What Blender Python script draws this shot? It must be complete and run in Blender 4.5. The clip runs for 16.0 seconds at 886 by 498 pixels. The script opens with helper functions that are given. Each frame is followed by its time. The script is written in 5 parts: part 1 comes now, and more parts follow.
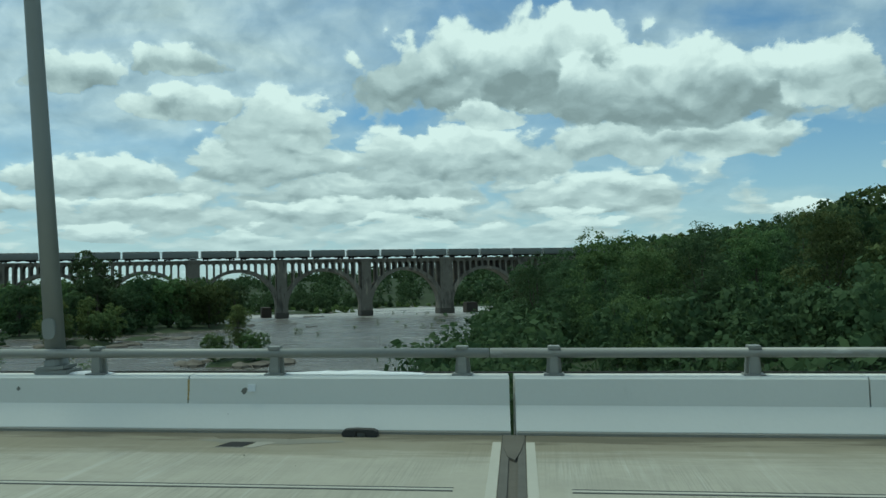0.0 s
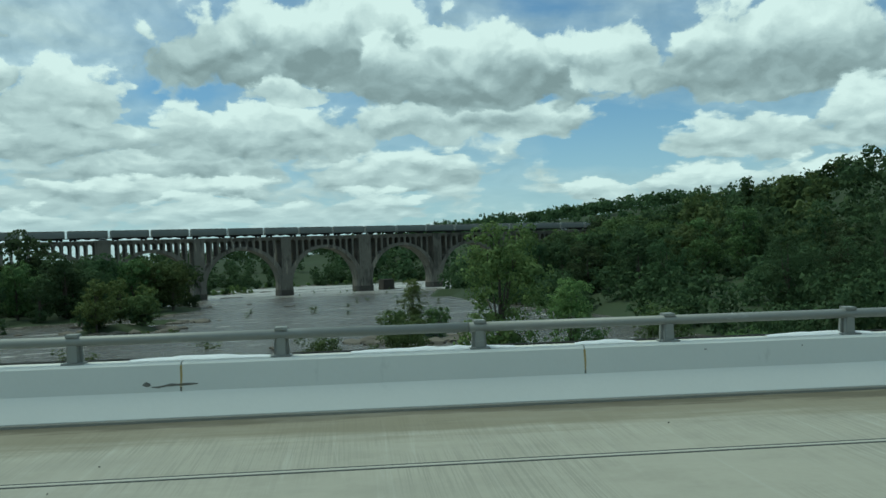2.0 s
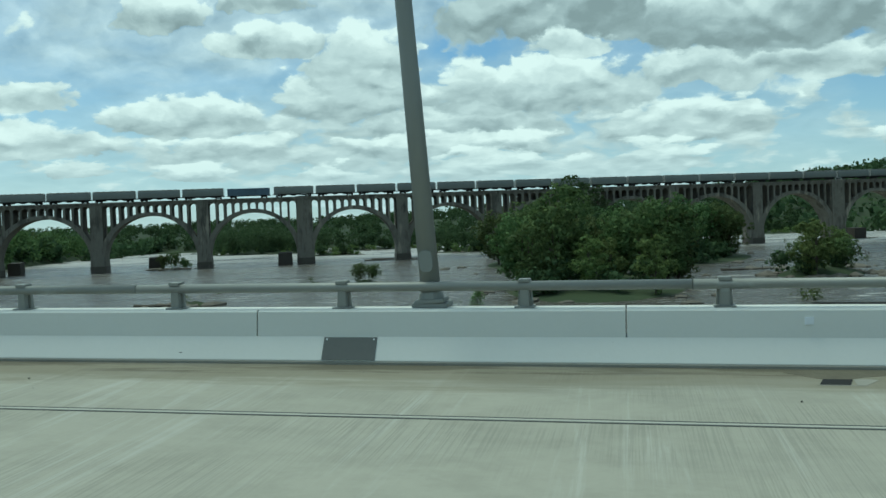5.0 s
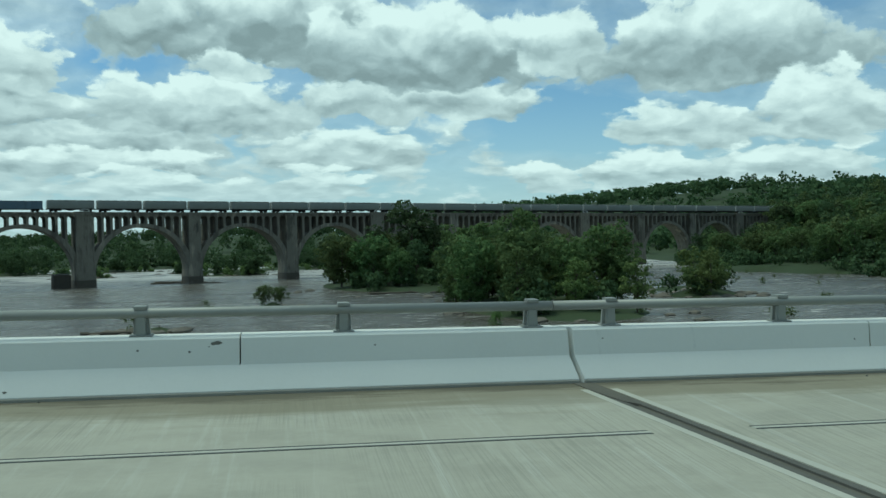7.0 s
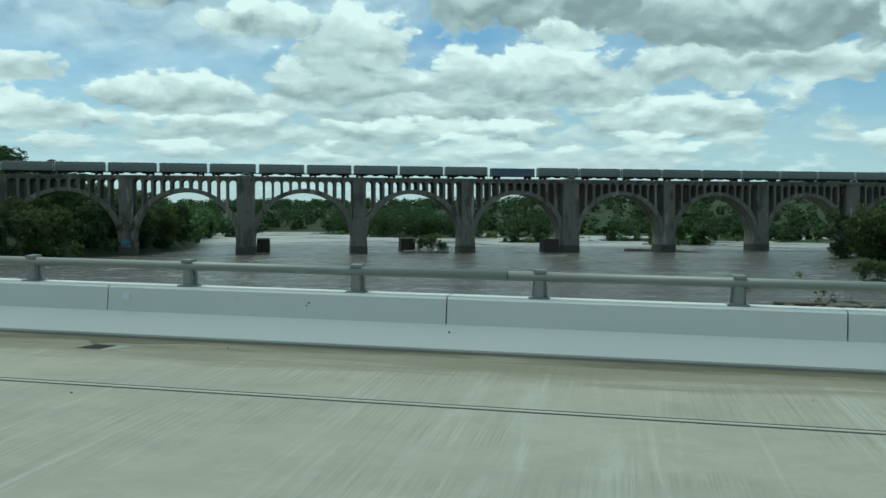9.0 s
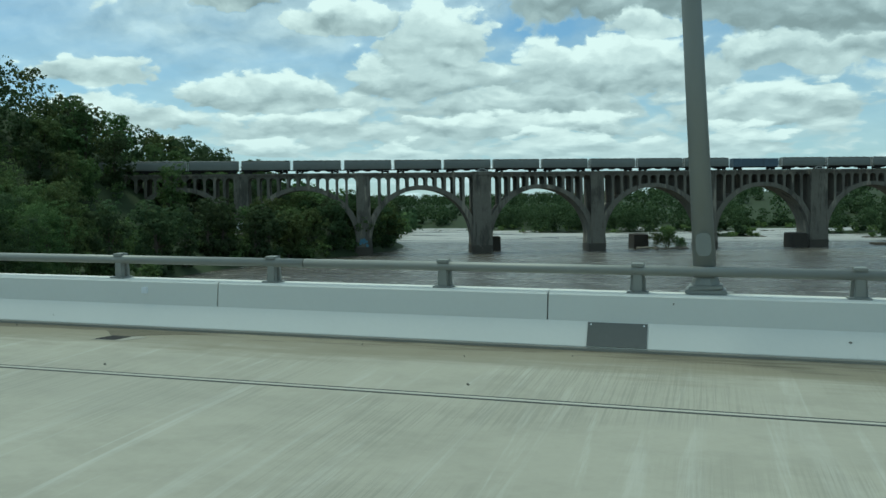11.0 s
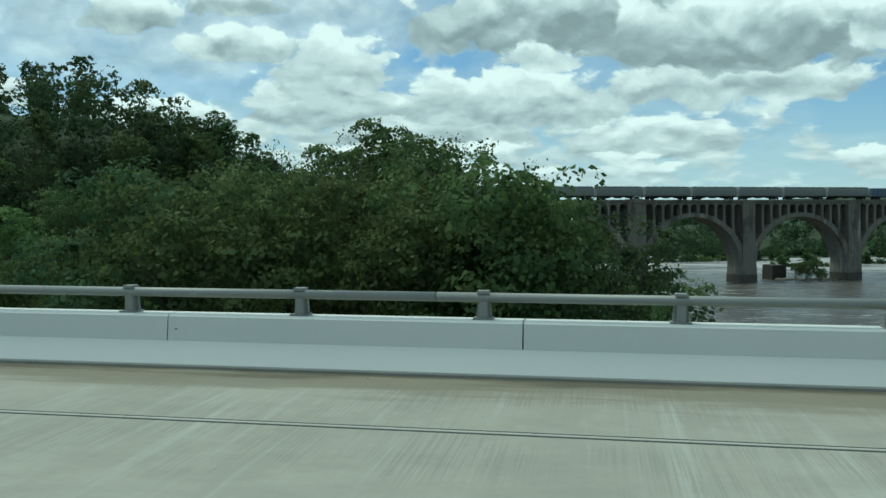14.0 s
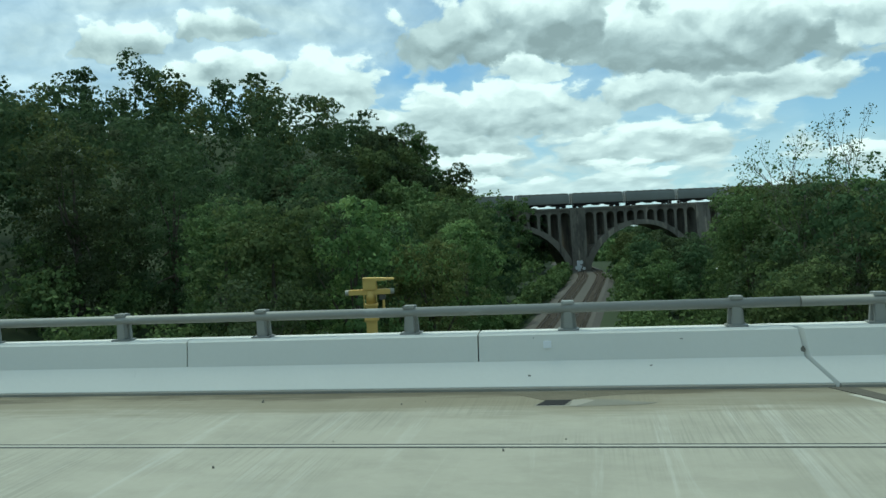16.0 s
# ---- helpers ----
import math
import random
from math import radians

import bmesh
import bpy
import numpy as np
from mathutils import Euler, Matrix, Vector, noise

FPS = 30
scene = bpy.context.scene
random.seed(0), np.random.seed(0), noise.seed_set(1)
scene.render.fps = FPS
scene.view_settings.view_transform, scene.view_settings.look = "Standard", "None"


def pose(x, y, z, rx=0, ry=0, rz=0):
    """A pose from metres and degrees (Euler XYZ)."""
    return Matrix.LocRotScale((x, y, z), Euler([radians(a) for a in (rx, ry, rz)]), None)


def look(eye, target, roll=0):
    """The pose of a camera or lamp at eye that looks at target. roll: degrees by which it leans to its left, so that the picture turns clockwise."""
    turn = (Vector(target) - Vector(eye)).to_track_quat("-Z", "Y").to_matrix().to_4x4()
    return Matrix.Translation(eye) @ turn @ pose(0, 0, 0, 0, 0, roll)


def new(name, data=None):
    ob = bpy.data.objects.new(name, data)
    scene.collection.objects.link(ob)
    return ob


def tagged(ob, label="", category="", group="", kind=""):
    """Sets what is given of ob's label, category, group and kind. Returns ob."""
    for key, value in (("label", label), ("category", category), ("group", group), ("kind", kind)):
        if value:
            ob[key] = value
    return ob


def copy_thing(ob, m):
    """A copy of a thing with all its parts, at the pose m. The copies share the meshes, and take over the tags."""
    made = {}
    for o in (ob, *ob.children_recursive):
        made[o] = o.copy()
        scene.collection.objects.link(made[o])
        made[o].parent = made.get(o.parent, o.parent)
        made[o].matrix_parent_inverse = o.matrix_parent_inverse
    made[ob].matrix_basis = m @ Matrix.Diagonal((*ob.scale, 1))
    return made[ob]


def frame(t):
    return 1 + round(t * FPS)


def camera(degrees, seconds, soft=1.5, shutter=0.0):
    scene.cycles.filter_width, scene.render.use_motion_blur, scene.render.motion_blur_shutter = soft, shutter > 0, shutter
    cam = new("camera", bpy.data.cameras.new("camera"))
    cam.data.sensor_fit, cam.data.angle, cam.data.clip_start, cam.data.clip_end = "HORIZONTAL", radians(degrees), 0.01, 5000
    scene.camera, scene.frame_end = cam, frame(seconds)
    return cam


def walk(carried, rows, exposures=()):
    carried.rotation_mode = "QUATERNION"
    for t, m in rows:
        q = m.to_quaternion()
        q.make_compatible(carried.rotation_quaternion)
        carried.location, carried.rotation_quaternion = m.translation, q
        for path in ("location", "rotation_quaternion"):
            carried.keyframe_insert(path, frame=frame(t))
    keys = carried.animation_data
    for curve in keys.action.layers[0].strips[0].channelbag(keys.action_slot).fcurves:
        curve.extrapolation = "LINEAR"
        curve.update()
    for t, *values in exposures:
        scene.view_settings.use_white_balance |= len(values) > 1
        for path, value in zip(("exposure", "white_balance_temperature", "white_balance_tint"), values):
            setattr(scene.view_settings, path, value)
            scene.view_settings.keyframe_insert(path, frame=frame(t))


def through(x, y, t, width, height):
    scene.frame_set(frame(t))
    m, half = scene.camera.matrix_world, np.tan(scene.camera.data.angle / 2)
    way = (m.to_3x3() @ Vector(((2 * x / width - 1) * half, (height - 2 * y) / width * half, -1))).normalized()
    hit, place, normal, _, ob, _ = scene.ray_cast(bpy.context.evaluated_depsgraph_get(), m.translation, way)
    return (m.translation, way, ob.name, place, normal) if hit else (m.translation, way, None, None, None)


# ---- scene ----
cam = camera(53.85, 16.0, soft=1.5)
# the road climbs and falls to one side a little: LEVEL turns its frame upright
LEVEL = Vector((-0.0147, 0.035, 1.0)).rotation_difference(Vector((0, 0, 1))).to_matrix().to_4x4()
PATH = [
    (0.0, pose(264.27, -10.78, 2.13, 90.79, 0.81, 6.72)),
    (0.5, pose(250.46, -10.78, 2.13, 92.76, -0.18, 5.00)),
    (1.0, pose(236.65, -10.77, 2.13, 91.34, 1.14, 2.24)),
    (1.5, pose(222.80, -10.77, 2.13, 90.00, 0.53, -1.57)),
    (2.0, pose(208.93, -10.77, 2.13, 89.16, 1.46, -6.10)),
    (2.5, pose(195.06, -10.77, 2.13, 90.36, 2.01, -4.54)),
    (3.0, pose(181.23, -10.76, 2.13, 90.10, -0.98, 4.97)),
    (3.5, pose(167.41, -10.76, 2.13, 87.20, -1.58, 10.80)),
    (4.0, pose(153.57, -10.76, 2.13, 86.09, 2.19, 13.88)),
    (4.2, pose(148.04, -10.76, 2.13, 86.98, 2.35, 13.91)),
    (6.3, pose(89.92, -10.74, 2.13, 85.71, -1.01, -3.04)),
    (6.5, pose(84.38, -10.74, 2.13, 86.71, 0.15, -8.26)),
    (7.0, pose(70.52, -10.74, 2.13, 87.86, 0.06, -9.77)),
    (7.5, pose(56.69, -10.74, 2.13, 87.09, -2.04, -3.99)),
    (8.0, pose(42.90, -10.73, 2.13, 86.54, -0.96, 1.69)),
    (8.5, pose(29.11, -10.73, 2.13, 84.50, -0.62, 7.54)),
    (9.0, pose(15.27, -10.73, 2.13, 85.67, -0.55, 11.50)),
    (9.5, pose(1.39, -10.73, 2.13, 85.03, 1.15, 15.55)),
    (10.0, pose(-12.50, -10.72, 2.13, 85.35, 1.71, 17.46)),
    (10.2, pose(-18.06, -10.72, 2.13, 85.34, 1.66, 18.26)),
    (12.3, pose(-76.51, -10.71, 2.13, 86.68, -0.23, 8.34)),
    (12.5, pose(-82.10, -10.71, 2.13, 87.85, 1.17, 5.19)),
    (13.0, pose(-96.16, -10.70, 2.13, 86.99, 0.17, -0.76)),
    (13.5, pose(-110.26, -10.70, 2.13, 86.43, 0.92, 1.90)),
    (14.0, pose(-124.33, -10.70, 2.13, 87.14, 0.10, 10.14)),
    (14.5, pose(-138.37, -10.70, 2.13, 86.98, 0.46, 11.45)),
    (15.0, pose(-152.40, -10.69, 2.13, 86.99, 1.76, 10.83)),
    (15.5, pose(-166.42, -10.69, 2.13, 88.43, 1.58, 10.45)),
    (16.0, pose(-180.45, -10.69, 2.13, 88.08, 2.68, 9.92)),
]
walk(cam, [(t, LEVEL @ m) for t, m in PATH], exposures=[(0.0, -0.22, 5950, -18), (3.5, -0.23, 5900, -18), (4.0, -0.08, 5900, -18), (7.0, -0.14, 5850, -18), (10.0, -0.08, 5900, -17), (13.0, -0.12, 5900, -17), (14.0, -0.06, 5900, -17), (16.0, 0.12, 5950, -16)])

# ---- world, sun, exposure ----
SUN_EL, SUN_AZ = 66.0, -66.0      # degrees; azimuth from +y towards +x


def node(nt, kind, **sockets):
    n = nt.nodes.new(kind)
    for key, value in sockets.items():
        if key.startswith("i") and key[1:].isdigit():
            s = n.inputs[int(key[1:])]
        elif key in n.inputs:
            s = n.inputs[key]
        else:
            continue
        if isinstance(value, bpy.types.NodeSocket):
            nt.links.new(value, s)
        else:
            s.default_value = value
    return n


def math_node(nt, op, a, b=0.0, c=0.0, clamp=False):
    n = node(nt, "ShaderNodeMath", i0=a, i1=b, i2=c)
    n.operation, n.use_clamp = op, clamp
    return n.outputs[0]


def vec_node(nt, op, a, b=(0, 0, 0), c=(0, 0, 0)):
    n = nt.nodes.new("ShaderNodeVectorMath")
    n.operation = op
    for i, v in enumerate((a, b, c)):
        if isinstance(v, bpy.types.NodeSocket):
            nt.links.new(v, n.inputs[i])
        elif i < 2 or op == "MULTIPLY_ADD":
            n.inputs[i].default_value = v
    return n.outputs["Value"] if op in ("LENGTH", "DOT_PRODUCT") else n.outputs[0]


def noise_node(nt, vector, scale, detail=4.0, rough=0.55, distortion=0.0, colour=False):
    n = node(nt, "ShaderNodeTexNoise", Vector=vector, Scale=scale, Detail=detail, Roughness=rough, Distortion=distortion)
    return n.outputs["Color" if colour else "Fac"]


def ramp(nt, fac, stops):
    n = nt.nodes.new("ShaderNodeValToRGB")
    nt.links.new(fac, n.inputs[0])
    e = n.color_ramp.elements
    while len(e) < len(stops):
        e.new(0.5)
    for el, (pos, col) in zip(e, stops):
        el.position = pos
        el.color = (*col, 1) if len(col) == 3 else col
    return n.outputs[0]


def mix_colour(nt, fac, a, b, blend="MIX"):
    n = nt.nodes.new("ShaderNodeMix")
    n.data_type, n.blend_type = "RGBA", blend
    for s, v in ((n.inputs[0], fac), (n.inputs[6], a), (n.inputs[7], b)):
        if isinstance(v, bpy.types.NodeSocket):
            nt.links.new(v, s)
        else:
            s.default_value = v if not isinstance(v, tuple) or len(v) == 4 else (*v, 1)
    return n.outputs[2]


def smooth(nt, v, lo, hi):
    n = nt.nodes.new("ShaderNodeMapRange")
    n.interpolation_type = "SMOOTHSTEP"
    nt.links.new(v, n.inputs[0])
    n.inputs[1].default_value, n.inputs[2].default_value = lo, hi
    return n.outputs[0]


world = bpy.data.worlds.new("sky")
scene.world = world
world.use_nodes = True
wt = world.node_tree
wt.nodes.clear()
sky = wt.nodes.new("ShaderNodeTexSky")
sky.sky_type, sky.sun_disc = "NISHITA", False
sky.sun_elevation, sky.sun_rotation = radians(SUN_EL), radians(SUN_AZ)
sky.air_density, sky.dust_density, sky.ozone_density = 1.0, 0.7, 1.2
ways = wt.nodes.new("ShaderNodeTexCoord").outputs["Generated"]
axes = [vec_node(wt, "DOT_PRODUCT", ways, tuple(LEVEL.to_3x3() @ Vector(v))) for v in ((1, 0, 0), (0, 1, 0), (0, 0, 1))]
az = math_node(wt, "MULTIPLY", math_node(wt, "ARCTAN2", axes[0], axes[1]), 57.296)
el = math_node(wt, "MULTIPLY", math_node(wt, "ARCSINE", axes[2]), 57.296)
flat = node(wt, "ShaderNodeCombineXYZ", i0=az, i1=el).outputs[0]
up = math_node(wt, "LOGARITHM", math_node(wt, "MAXIMUM", math_node(wt, "ADD", el, 5.0), 0.5), 2.71828)
q = node(wt, "ShaderNodeCombineXYZ", i0=math_node(wt, "MULTIPLY", az, 0.30), i1=math_node(wt, "MULTIPLY", up, 6.5)).outputs[0]
warp = vec_node(wt, "SUBTRACT", noise_node(wt, q, 0.9, 7, 0.60, 0, True), (0.5, 0.5, 0.5))
place = vec_node(wt, "MULTIPLY_ADD", warp, (5.5, 1.9, 0), flat)
# heaped clouds (azimuth, height of the base, half width, depth, grey of the underside)
NEAR_CLOUDS = [(-0.8, 11.1, 12.0, 4.8, 1.0), (8.5, 9.8, 9.2, 4.0, 1.0), (17.5, 10.4, 3.2, 3.0, 0.2), (27.8, 9.6, 9.5, 4.6, 0.9), (-17.3, 8.0, 3.9, 3.2, 0.35),
               (-29.1, 11.2, 2.6, 2.0, 0.7), (-23.6, 12.4, 3.0, 1.3, 0.6), (-22.8, 9.7, 4.2, 1.5, 0.4), (33.0, 5.9, 4.2, 3.4, 0.3), (-3.1, 9.2, 3.2, 1.3, 0.1), (-38.0, 6.2, 4.2, 1.3, 0.3)]
MID_CLOUDS = [(-5.7, 6.1, 7.4, 3.1, 0.45), (7.8, 7.1, 8.6, 2.2, 0.4), (-18.4, 5.9, 5.2, 2.7, 0.45), (-28.2, 4.9, 5.8, 1.8, 0.4), (25.6, 5.1, 4.8, 2.2, 0.35), 
              (-37.4, 3.6, 5.0, 1.6, 0.35), (31.6, 2.7, 5.6, 2.0, 0.3)]
FAR_CLOUDS = [(3.6, 3.7, 6.8, 2.2, 0.35), (-11.1, 4.3, 9.0, 1.9, 0.5), (-25.6, 3.0, 5.2, 1.6, 0.4), (-11.9, 3.0, 9.0, 1.2, 0.45), (-8.7, 1.7, 5.8, 1.4, 0.25), (1.6, 1.7, 4.2, 1.5, 0.35),
              (-28.2, 1.7, 2.8, 0.9, 0.3), (-20.3, 1.2, 3.0, 1.0, 0.3), (23.1, 2.5, 5.4, 1.7, 0.3), (16.4, 2.2, 2.6, 1.5, 0.2), (-34.6, 2.1, 2.2, 1.0, 0.3)]
# openings of blue (azimuth, elevation, half width, half height, depth)
GAPS = [(14.0, 14.9, 4.0, 1.2, 0.8), (-10.5, 9.6, 4.0, 0.9, 0.8), (-20.0, 8.4, 3.0, 1.0, 0.5), (-26.5, 7.4, 5.0, 0.9, 0.5), (18.0, 6.0, 5.5, 2.2, 1.1), (-34.0, 8.0, 4.0, 1.0, 0.4), (-1.0, 16.6, 4.0, 0.8, 0.5)]


def blobs(rows, where):
    total = None
    for a, e, w, h, k in rows:
        d = vec_node(wt, "LENGTH", vec_node(wt, "MULTIPLY_ADD", where, (1 / w, 1 / h, 0), (-a / w, -e / h, 0)))
        v = math_node(wt, "MULTIPLY", smooth(wt, d, 1.45, 0.35), k)
        total = v if total is None else math_node(wt, "ADD", total, v)
    return total


def puffs(offset):
    """Billowing relief about nought, finer towards the horizon."""
    at = vec_node(wt, "ADD", vec_node(wt, "MULTIPLY_ADD", warp, (0.9, 0.9, 0), q), (0.0, offset, 0.0))
    heaps = node(wt, "ShaderNodeTexVoronoi", Vector=at, Scale=1.5, Smoothness=0.45)
    heaps.feature = "SMOOTH_F1"
    small = node(wt, "ShaderNodeTexVoronoi", Vector=at, Scale=3.7, Smoothness=0.4)
    small.feature = "SMOOTH_F1"
    n = noise_node(wt, at, 1.1, 6, 0.56)
    lump = math_node(wt, "ADD", math_node(wt, "MULTIPLY_ADD", heaps.outputs["Distance"], -0.75, 0.33), math_node(wt, "MULTIPLY_ADD", small.outputs["Distance"], -0.35, 0.15))
    return math_node(wt, "ADD", math_node(wt, "MULTIPLY_ADD", n, 1.3, -0.65), lump)


def mix_value(fac, a, b):
    n = wt.nodes.new("ShaderNodeMix")
    for s, v in ((n.inputs[0], fac), (n.inputs[2], a), (n.inputs[3], b)):
        if isinstance(v, bpy.types.NodeSocket):
            wt.links.new(v, s)
        else:
            s.default_value = v
    return n.outputs[0]


fluff = puffs(0.0)
above = puffs(0.42)
# a broken layer behind the heaps, thicker low down, and thin veils high up
layer = math_node(wt, "ADD", math_node(wt, "MULTIPLY", fluff, 1.1), math_node(wt, "SUBTRACT", blobs([(-12.0, 3.6, 26.0, 4.2, 0.62), (26.0, 3.5, 12.0, 2.6, 0.4)], place), blobs(GAPS, place)))
thin = math_node(wt, "MULTIPLY_ADD", noise_node(wt, vec_node(wt, "MULTIPLY", flat, (0.07, 0.20, 1)), 1.0, 6, 0.6, 0.6), 1.5, -0.40)
thin = math_node(wt, "ADD", thin, math_node(wt, "SUBTRACT", blobs([(-26.0, 12.5, 15.0, 6.0, 0.62), (12.0, 15.0, 8.0, 2.5, 0.3)], flat), math_node(wt, "MULTIPLY", blobs(GAPS, place), 0.6)))
# more veil overhead, unseen, added to brighten the light on the deck
thin = math_node(wt, "ADD", thin, math_node(wt, "MULTIPLY", smooth(wt, el, 17.0, 30.0), 0.35))
thin = math_node(wt, "MULTIPLY", thin, 0.75, clamp=True)
mask = math_node(wt, "MAXIMUM", smooth(wt, layer, 0.10, 0.62), thin)
shade = math_node(wt, "MULTIPLY_ADD", smooth(wt, layer, 0.2, 1.0), -0.16, 0.62)
for a, e, w, h, grey in FAR_CLOUDS + MID_CLOUDS + NEAR_CLOUDS:
    p = vec_node(wt, "MULTIPLY_ADD", place, (1 / w, 1 / h, 0), (-a / w, -e / h, 0))
    d = vec_node(wt, "LENGTH", vec_node(wt, "MAXIMUM", p, vec_node(wt, "MULTIPLY", p, (1, -2.4, 0))))
    full = smooth(wt, math_node(wt, "MULTIPLY_ADD", fluff, -0.85, d), 1.09, 0.84)
    v = smooth(wt, node(wt, "ShaderNodeSeparateXYZ", i0=p).outputs[1], 0.0, 0.72)
    shade = mix_value(full, shade, math_node(wt, "MULTIPLY_ADD", v, 0.26 + 0.55 * grey, 0.66 - 0.52 * grey))
    mask = math_node(wt, "MAXIMUM", mask, full)
relief = math_node(wt, "ADD", shade, math_node(wt, "MULTIPLY", math_node(wt, "SUBTRACT", fluff, above), 0.58))
relief = math_node(wt, "ADD", relief, math_node(wt, "MULTIPLY", fluff, 0.16))
cloud = ramp(wt, relief, [(0.0, (3.0, 3.5, 3.8)), (0.25, (4.1, 4.7, 5.1)), (0.6, (6.3, 6.9, 7.3)), (1.0, (9.2, 9.6, 9.8))])
haze = smooth(wt, el, 4.0, -0.5)
cloud = mix_colour(wt, math_node(wt, "MULTIPLY", haze, 0.5), cloud, (6.2, 7.2, 7.9))
blue = mix_colour(wt, 1.0, sky.outputs[0], (0.88, 1.0, 1.14), "MULTIPLY")
blue = mix_colour(wt, math_node(wt, "MULTIPLY", smooth(wt, el, 9.0, 0.0), 0.42), blue, (5.6, 7.0, 8.4))
full = mix_colour(wt, mask, blue, cloud)
back = node(wt, "ShaderNodeBackground", Color=full, Strength=0.1)
out = wt.nodes.new("ShaderNodeOutputWorld")
wt.links.new(back.outputs[0], out.inputs[0])

sun = new("sun", bpy.data.lights.new("sun", "SUN"))
sun.data.energy, sun.data.angle, sun.data.color = 2.1, radians(22), (1.0, 0.94, 0.85)
sun_way = Vector((math.sin(radians(SUN_AZ)) * math.cos(radians(SUN_EL)), math.cos(radians(SUN_AZ)) * math.cos(radians(SUN_EL)), math.sin(radians(SUN_EL))))
sun.matrix_world = look(sun_way * 100, (0, 0, 0))

# ---- materials ----


def material(name, colour, rough=0.8, metal=0.0, spread=0.25, scale=1.0, stretch=(1, 1, 1), bump=0.0, fine=12.0, extra=None, coords="Object", spec=0.3):
    """Base colour varied at two scales, with fine relief."""
    m = bpy.data.materials.new(name)
    m.use_nodes = True
    nt = m.node_tree
    b = nt.nodes["Principled BSDF"]
    co = nt.nodes.new("ShaderNodeTexCoord").outputs[coords] if coords != "World" else nt.nodes.new("ShaderNodeNewGeometry").outputs["Position"]
    co = vec_node(nt, "MULTIPLY", co, stretch)
    big = noise_node(nt, co, scale, 5, 0.6)
    small = noise_node(nt, co, scale * fine, 4, 0.6)
    v = math_node(nt, "MULTIPLY_ADD", math_node(nt, "ADD", math_node(nt, "MULTIPLY", big, 0.65), math_node(nt, "MULTIPLY", small, 0.35)), 2.0 * spread, 1.0 - spread)
    col = mix_colour(nt, 1.0, (*colour, 1), node(nt, "ShaderNodeCombineXYZ", i0=v, i1=v, i2=v).outputs[0], "MULTIPLY")
    if extra:
        col = extra(nt, co, col)
    nt.links.new(col, b.inputs["Base Color"])
    b.inputs["Roughness"].default_value, b.inputs["Metallic"].default_value = rough, metal
    b.inputs["Specular IOR Level"].default_value = spec
    if bump:
        bn = node(nt, "ShaderNodeBump", Strength=bump, Distance=0.02, Height=small)
        nt.links.new(bn.outputs[0], b.inputs["Normal"])
    return m


def stain(colour, scale, lo, hi, stretch=(1, 1, 1), most=1.0):
    def extra(nt, co, col):
        s = smooth(nt, noise_node(nt, vec_node(nt, "MULTIPLY", co, stretch), scale, 5, 0.65), lo, hi)
        return mix_colour(nt, math_node(nt, "MULTIPLY", s, most), col, colour)
    return extra


def chain(*fs):
    def extra(nt, co, col):
        for f in fs:
            col = f(nt, co, col)
        return col
    return extra


def gutter_dirt(nt, co, col):
    """Silt swept along the gutter, broom streaks and tining across, worn mottling."""
    y = node(nt, "ShaderNodeSeparateXYZ", i0=co).outputs[1]
    mott = noise_node(nt, vec_node(nt, "MULTIPLY", co, (1.2, 1.6, 1)), 1.0, 8, 0.68)
    col = mix_colour(nt, math_node(nt, "MULTIPLY", smooth(nt, mott, 0.42, 0.66), 0.34), col, (0.235, 0.225, 0.18))
    streak = smooth(nt, noise_node(nt, vec_node(nt, "MULTIPLY", co, (3.0, 0.16, 1)), 1.0, 6, 0.66, 0.9), 0.52, 0.72)
    col = mix_colour(nt, math_node(nt, "MULTIPLY", streak, 0.42), col, (0.50, 0.495, 0.44))
    tine = noise_node(nt, vec_node(nt, "MULTIPLY", co, (46, 0.5, 1)), 1.0, 4, 0.7)
    worn = smooth(nt, noise_node(nt, co, 0.5, 3, 0.5), 0.4, 0.6)
    col = mix_colour(nt, math_node(nt, "MULTIPLY", math_node(nt, "MULTIPLY", smooth(nt, tine, 0.45, 0.6), worn), 0.46), col, (0.22, 0.215, 0.175))
    for reach, hard, tone, most in ((1.6, 0.8, (0.185, 0.165, 0.11), 0.75), (0.6, 0.4, (0.095, 0.085, 0.06), 0.85)):
        edge = math_node(nt, "MULTIPLY_ADD", math_node(nt, "SUBTRACT", noise_node(nt, vec_node(nt, "MULTIPLY", co, (0.35, 2.6, 1)), 1.0, 6, 0.68), 0.5), 2.2, y)
        col = mix_colour(nt, math_node(nt, "MULTIPLY", smooth(nt, edge, -reach, -reach + hard), most), col, tone)
    return col


M_ROAD = material("deck_concrete", (0.36, 0.345, 0.278), 0.85, spread=0.16, scale=0.35, fine=30, bump=0.15, coords="World",
                  extra=chain(gutter_dirt, stain((0.30, 0.29, 0.24), 0.25, 0.5, 0.75, (1, 3, 1), 0.5)))
M_BARRIER = material("painted_concrete", (0.69, 0.69, 0.635), 0.7, spread=0.06, scale=0.8, fine=20, bump=0.08, coords="World",
                     extra=chain(stain((0.42, 0.42, 0.38), 2.2, 0.66, 0.8, (1, 1, 0.35), 0.45), stain((0.2, 0.2, 0.19), 9.0, 0.74, 0.78, (1, 1, 1), 0.6)))
M_LIP = material("bare_concrete", (0.29, 0.28, 0.235), 0.9, spread=0.3, scale=1.5, bump=0.1, coords="World")
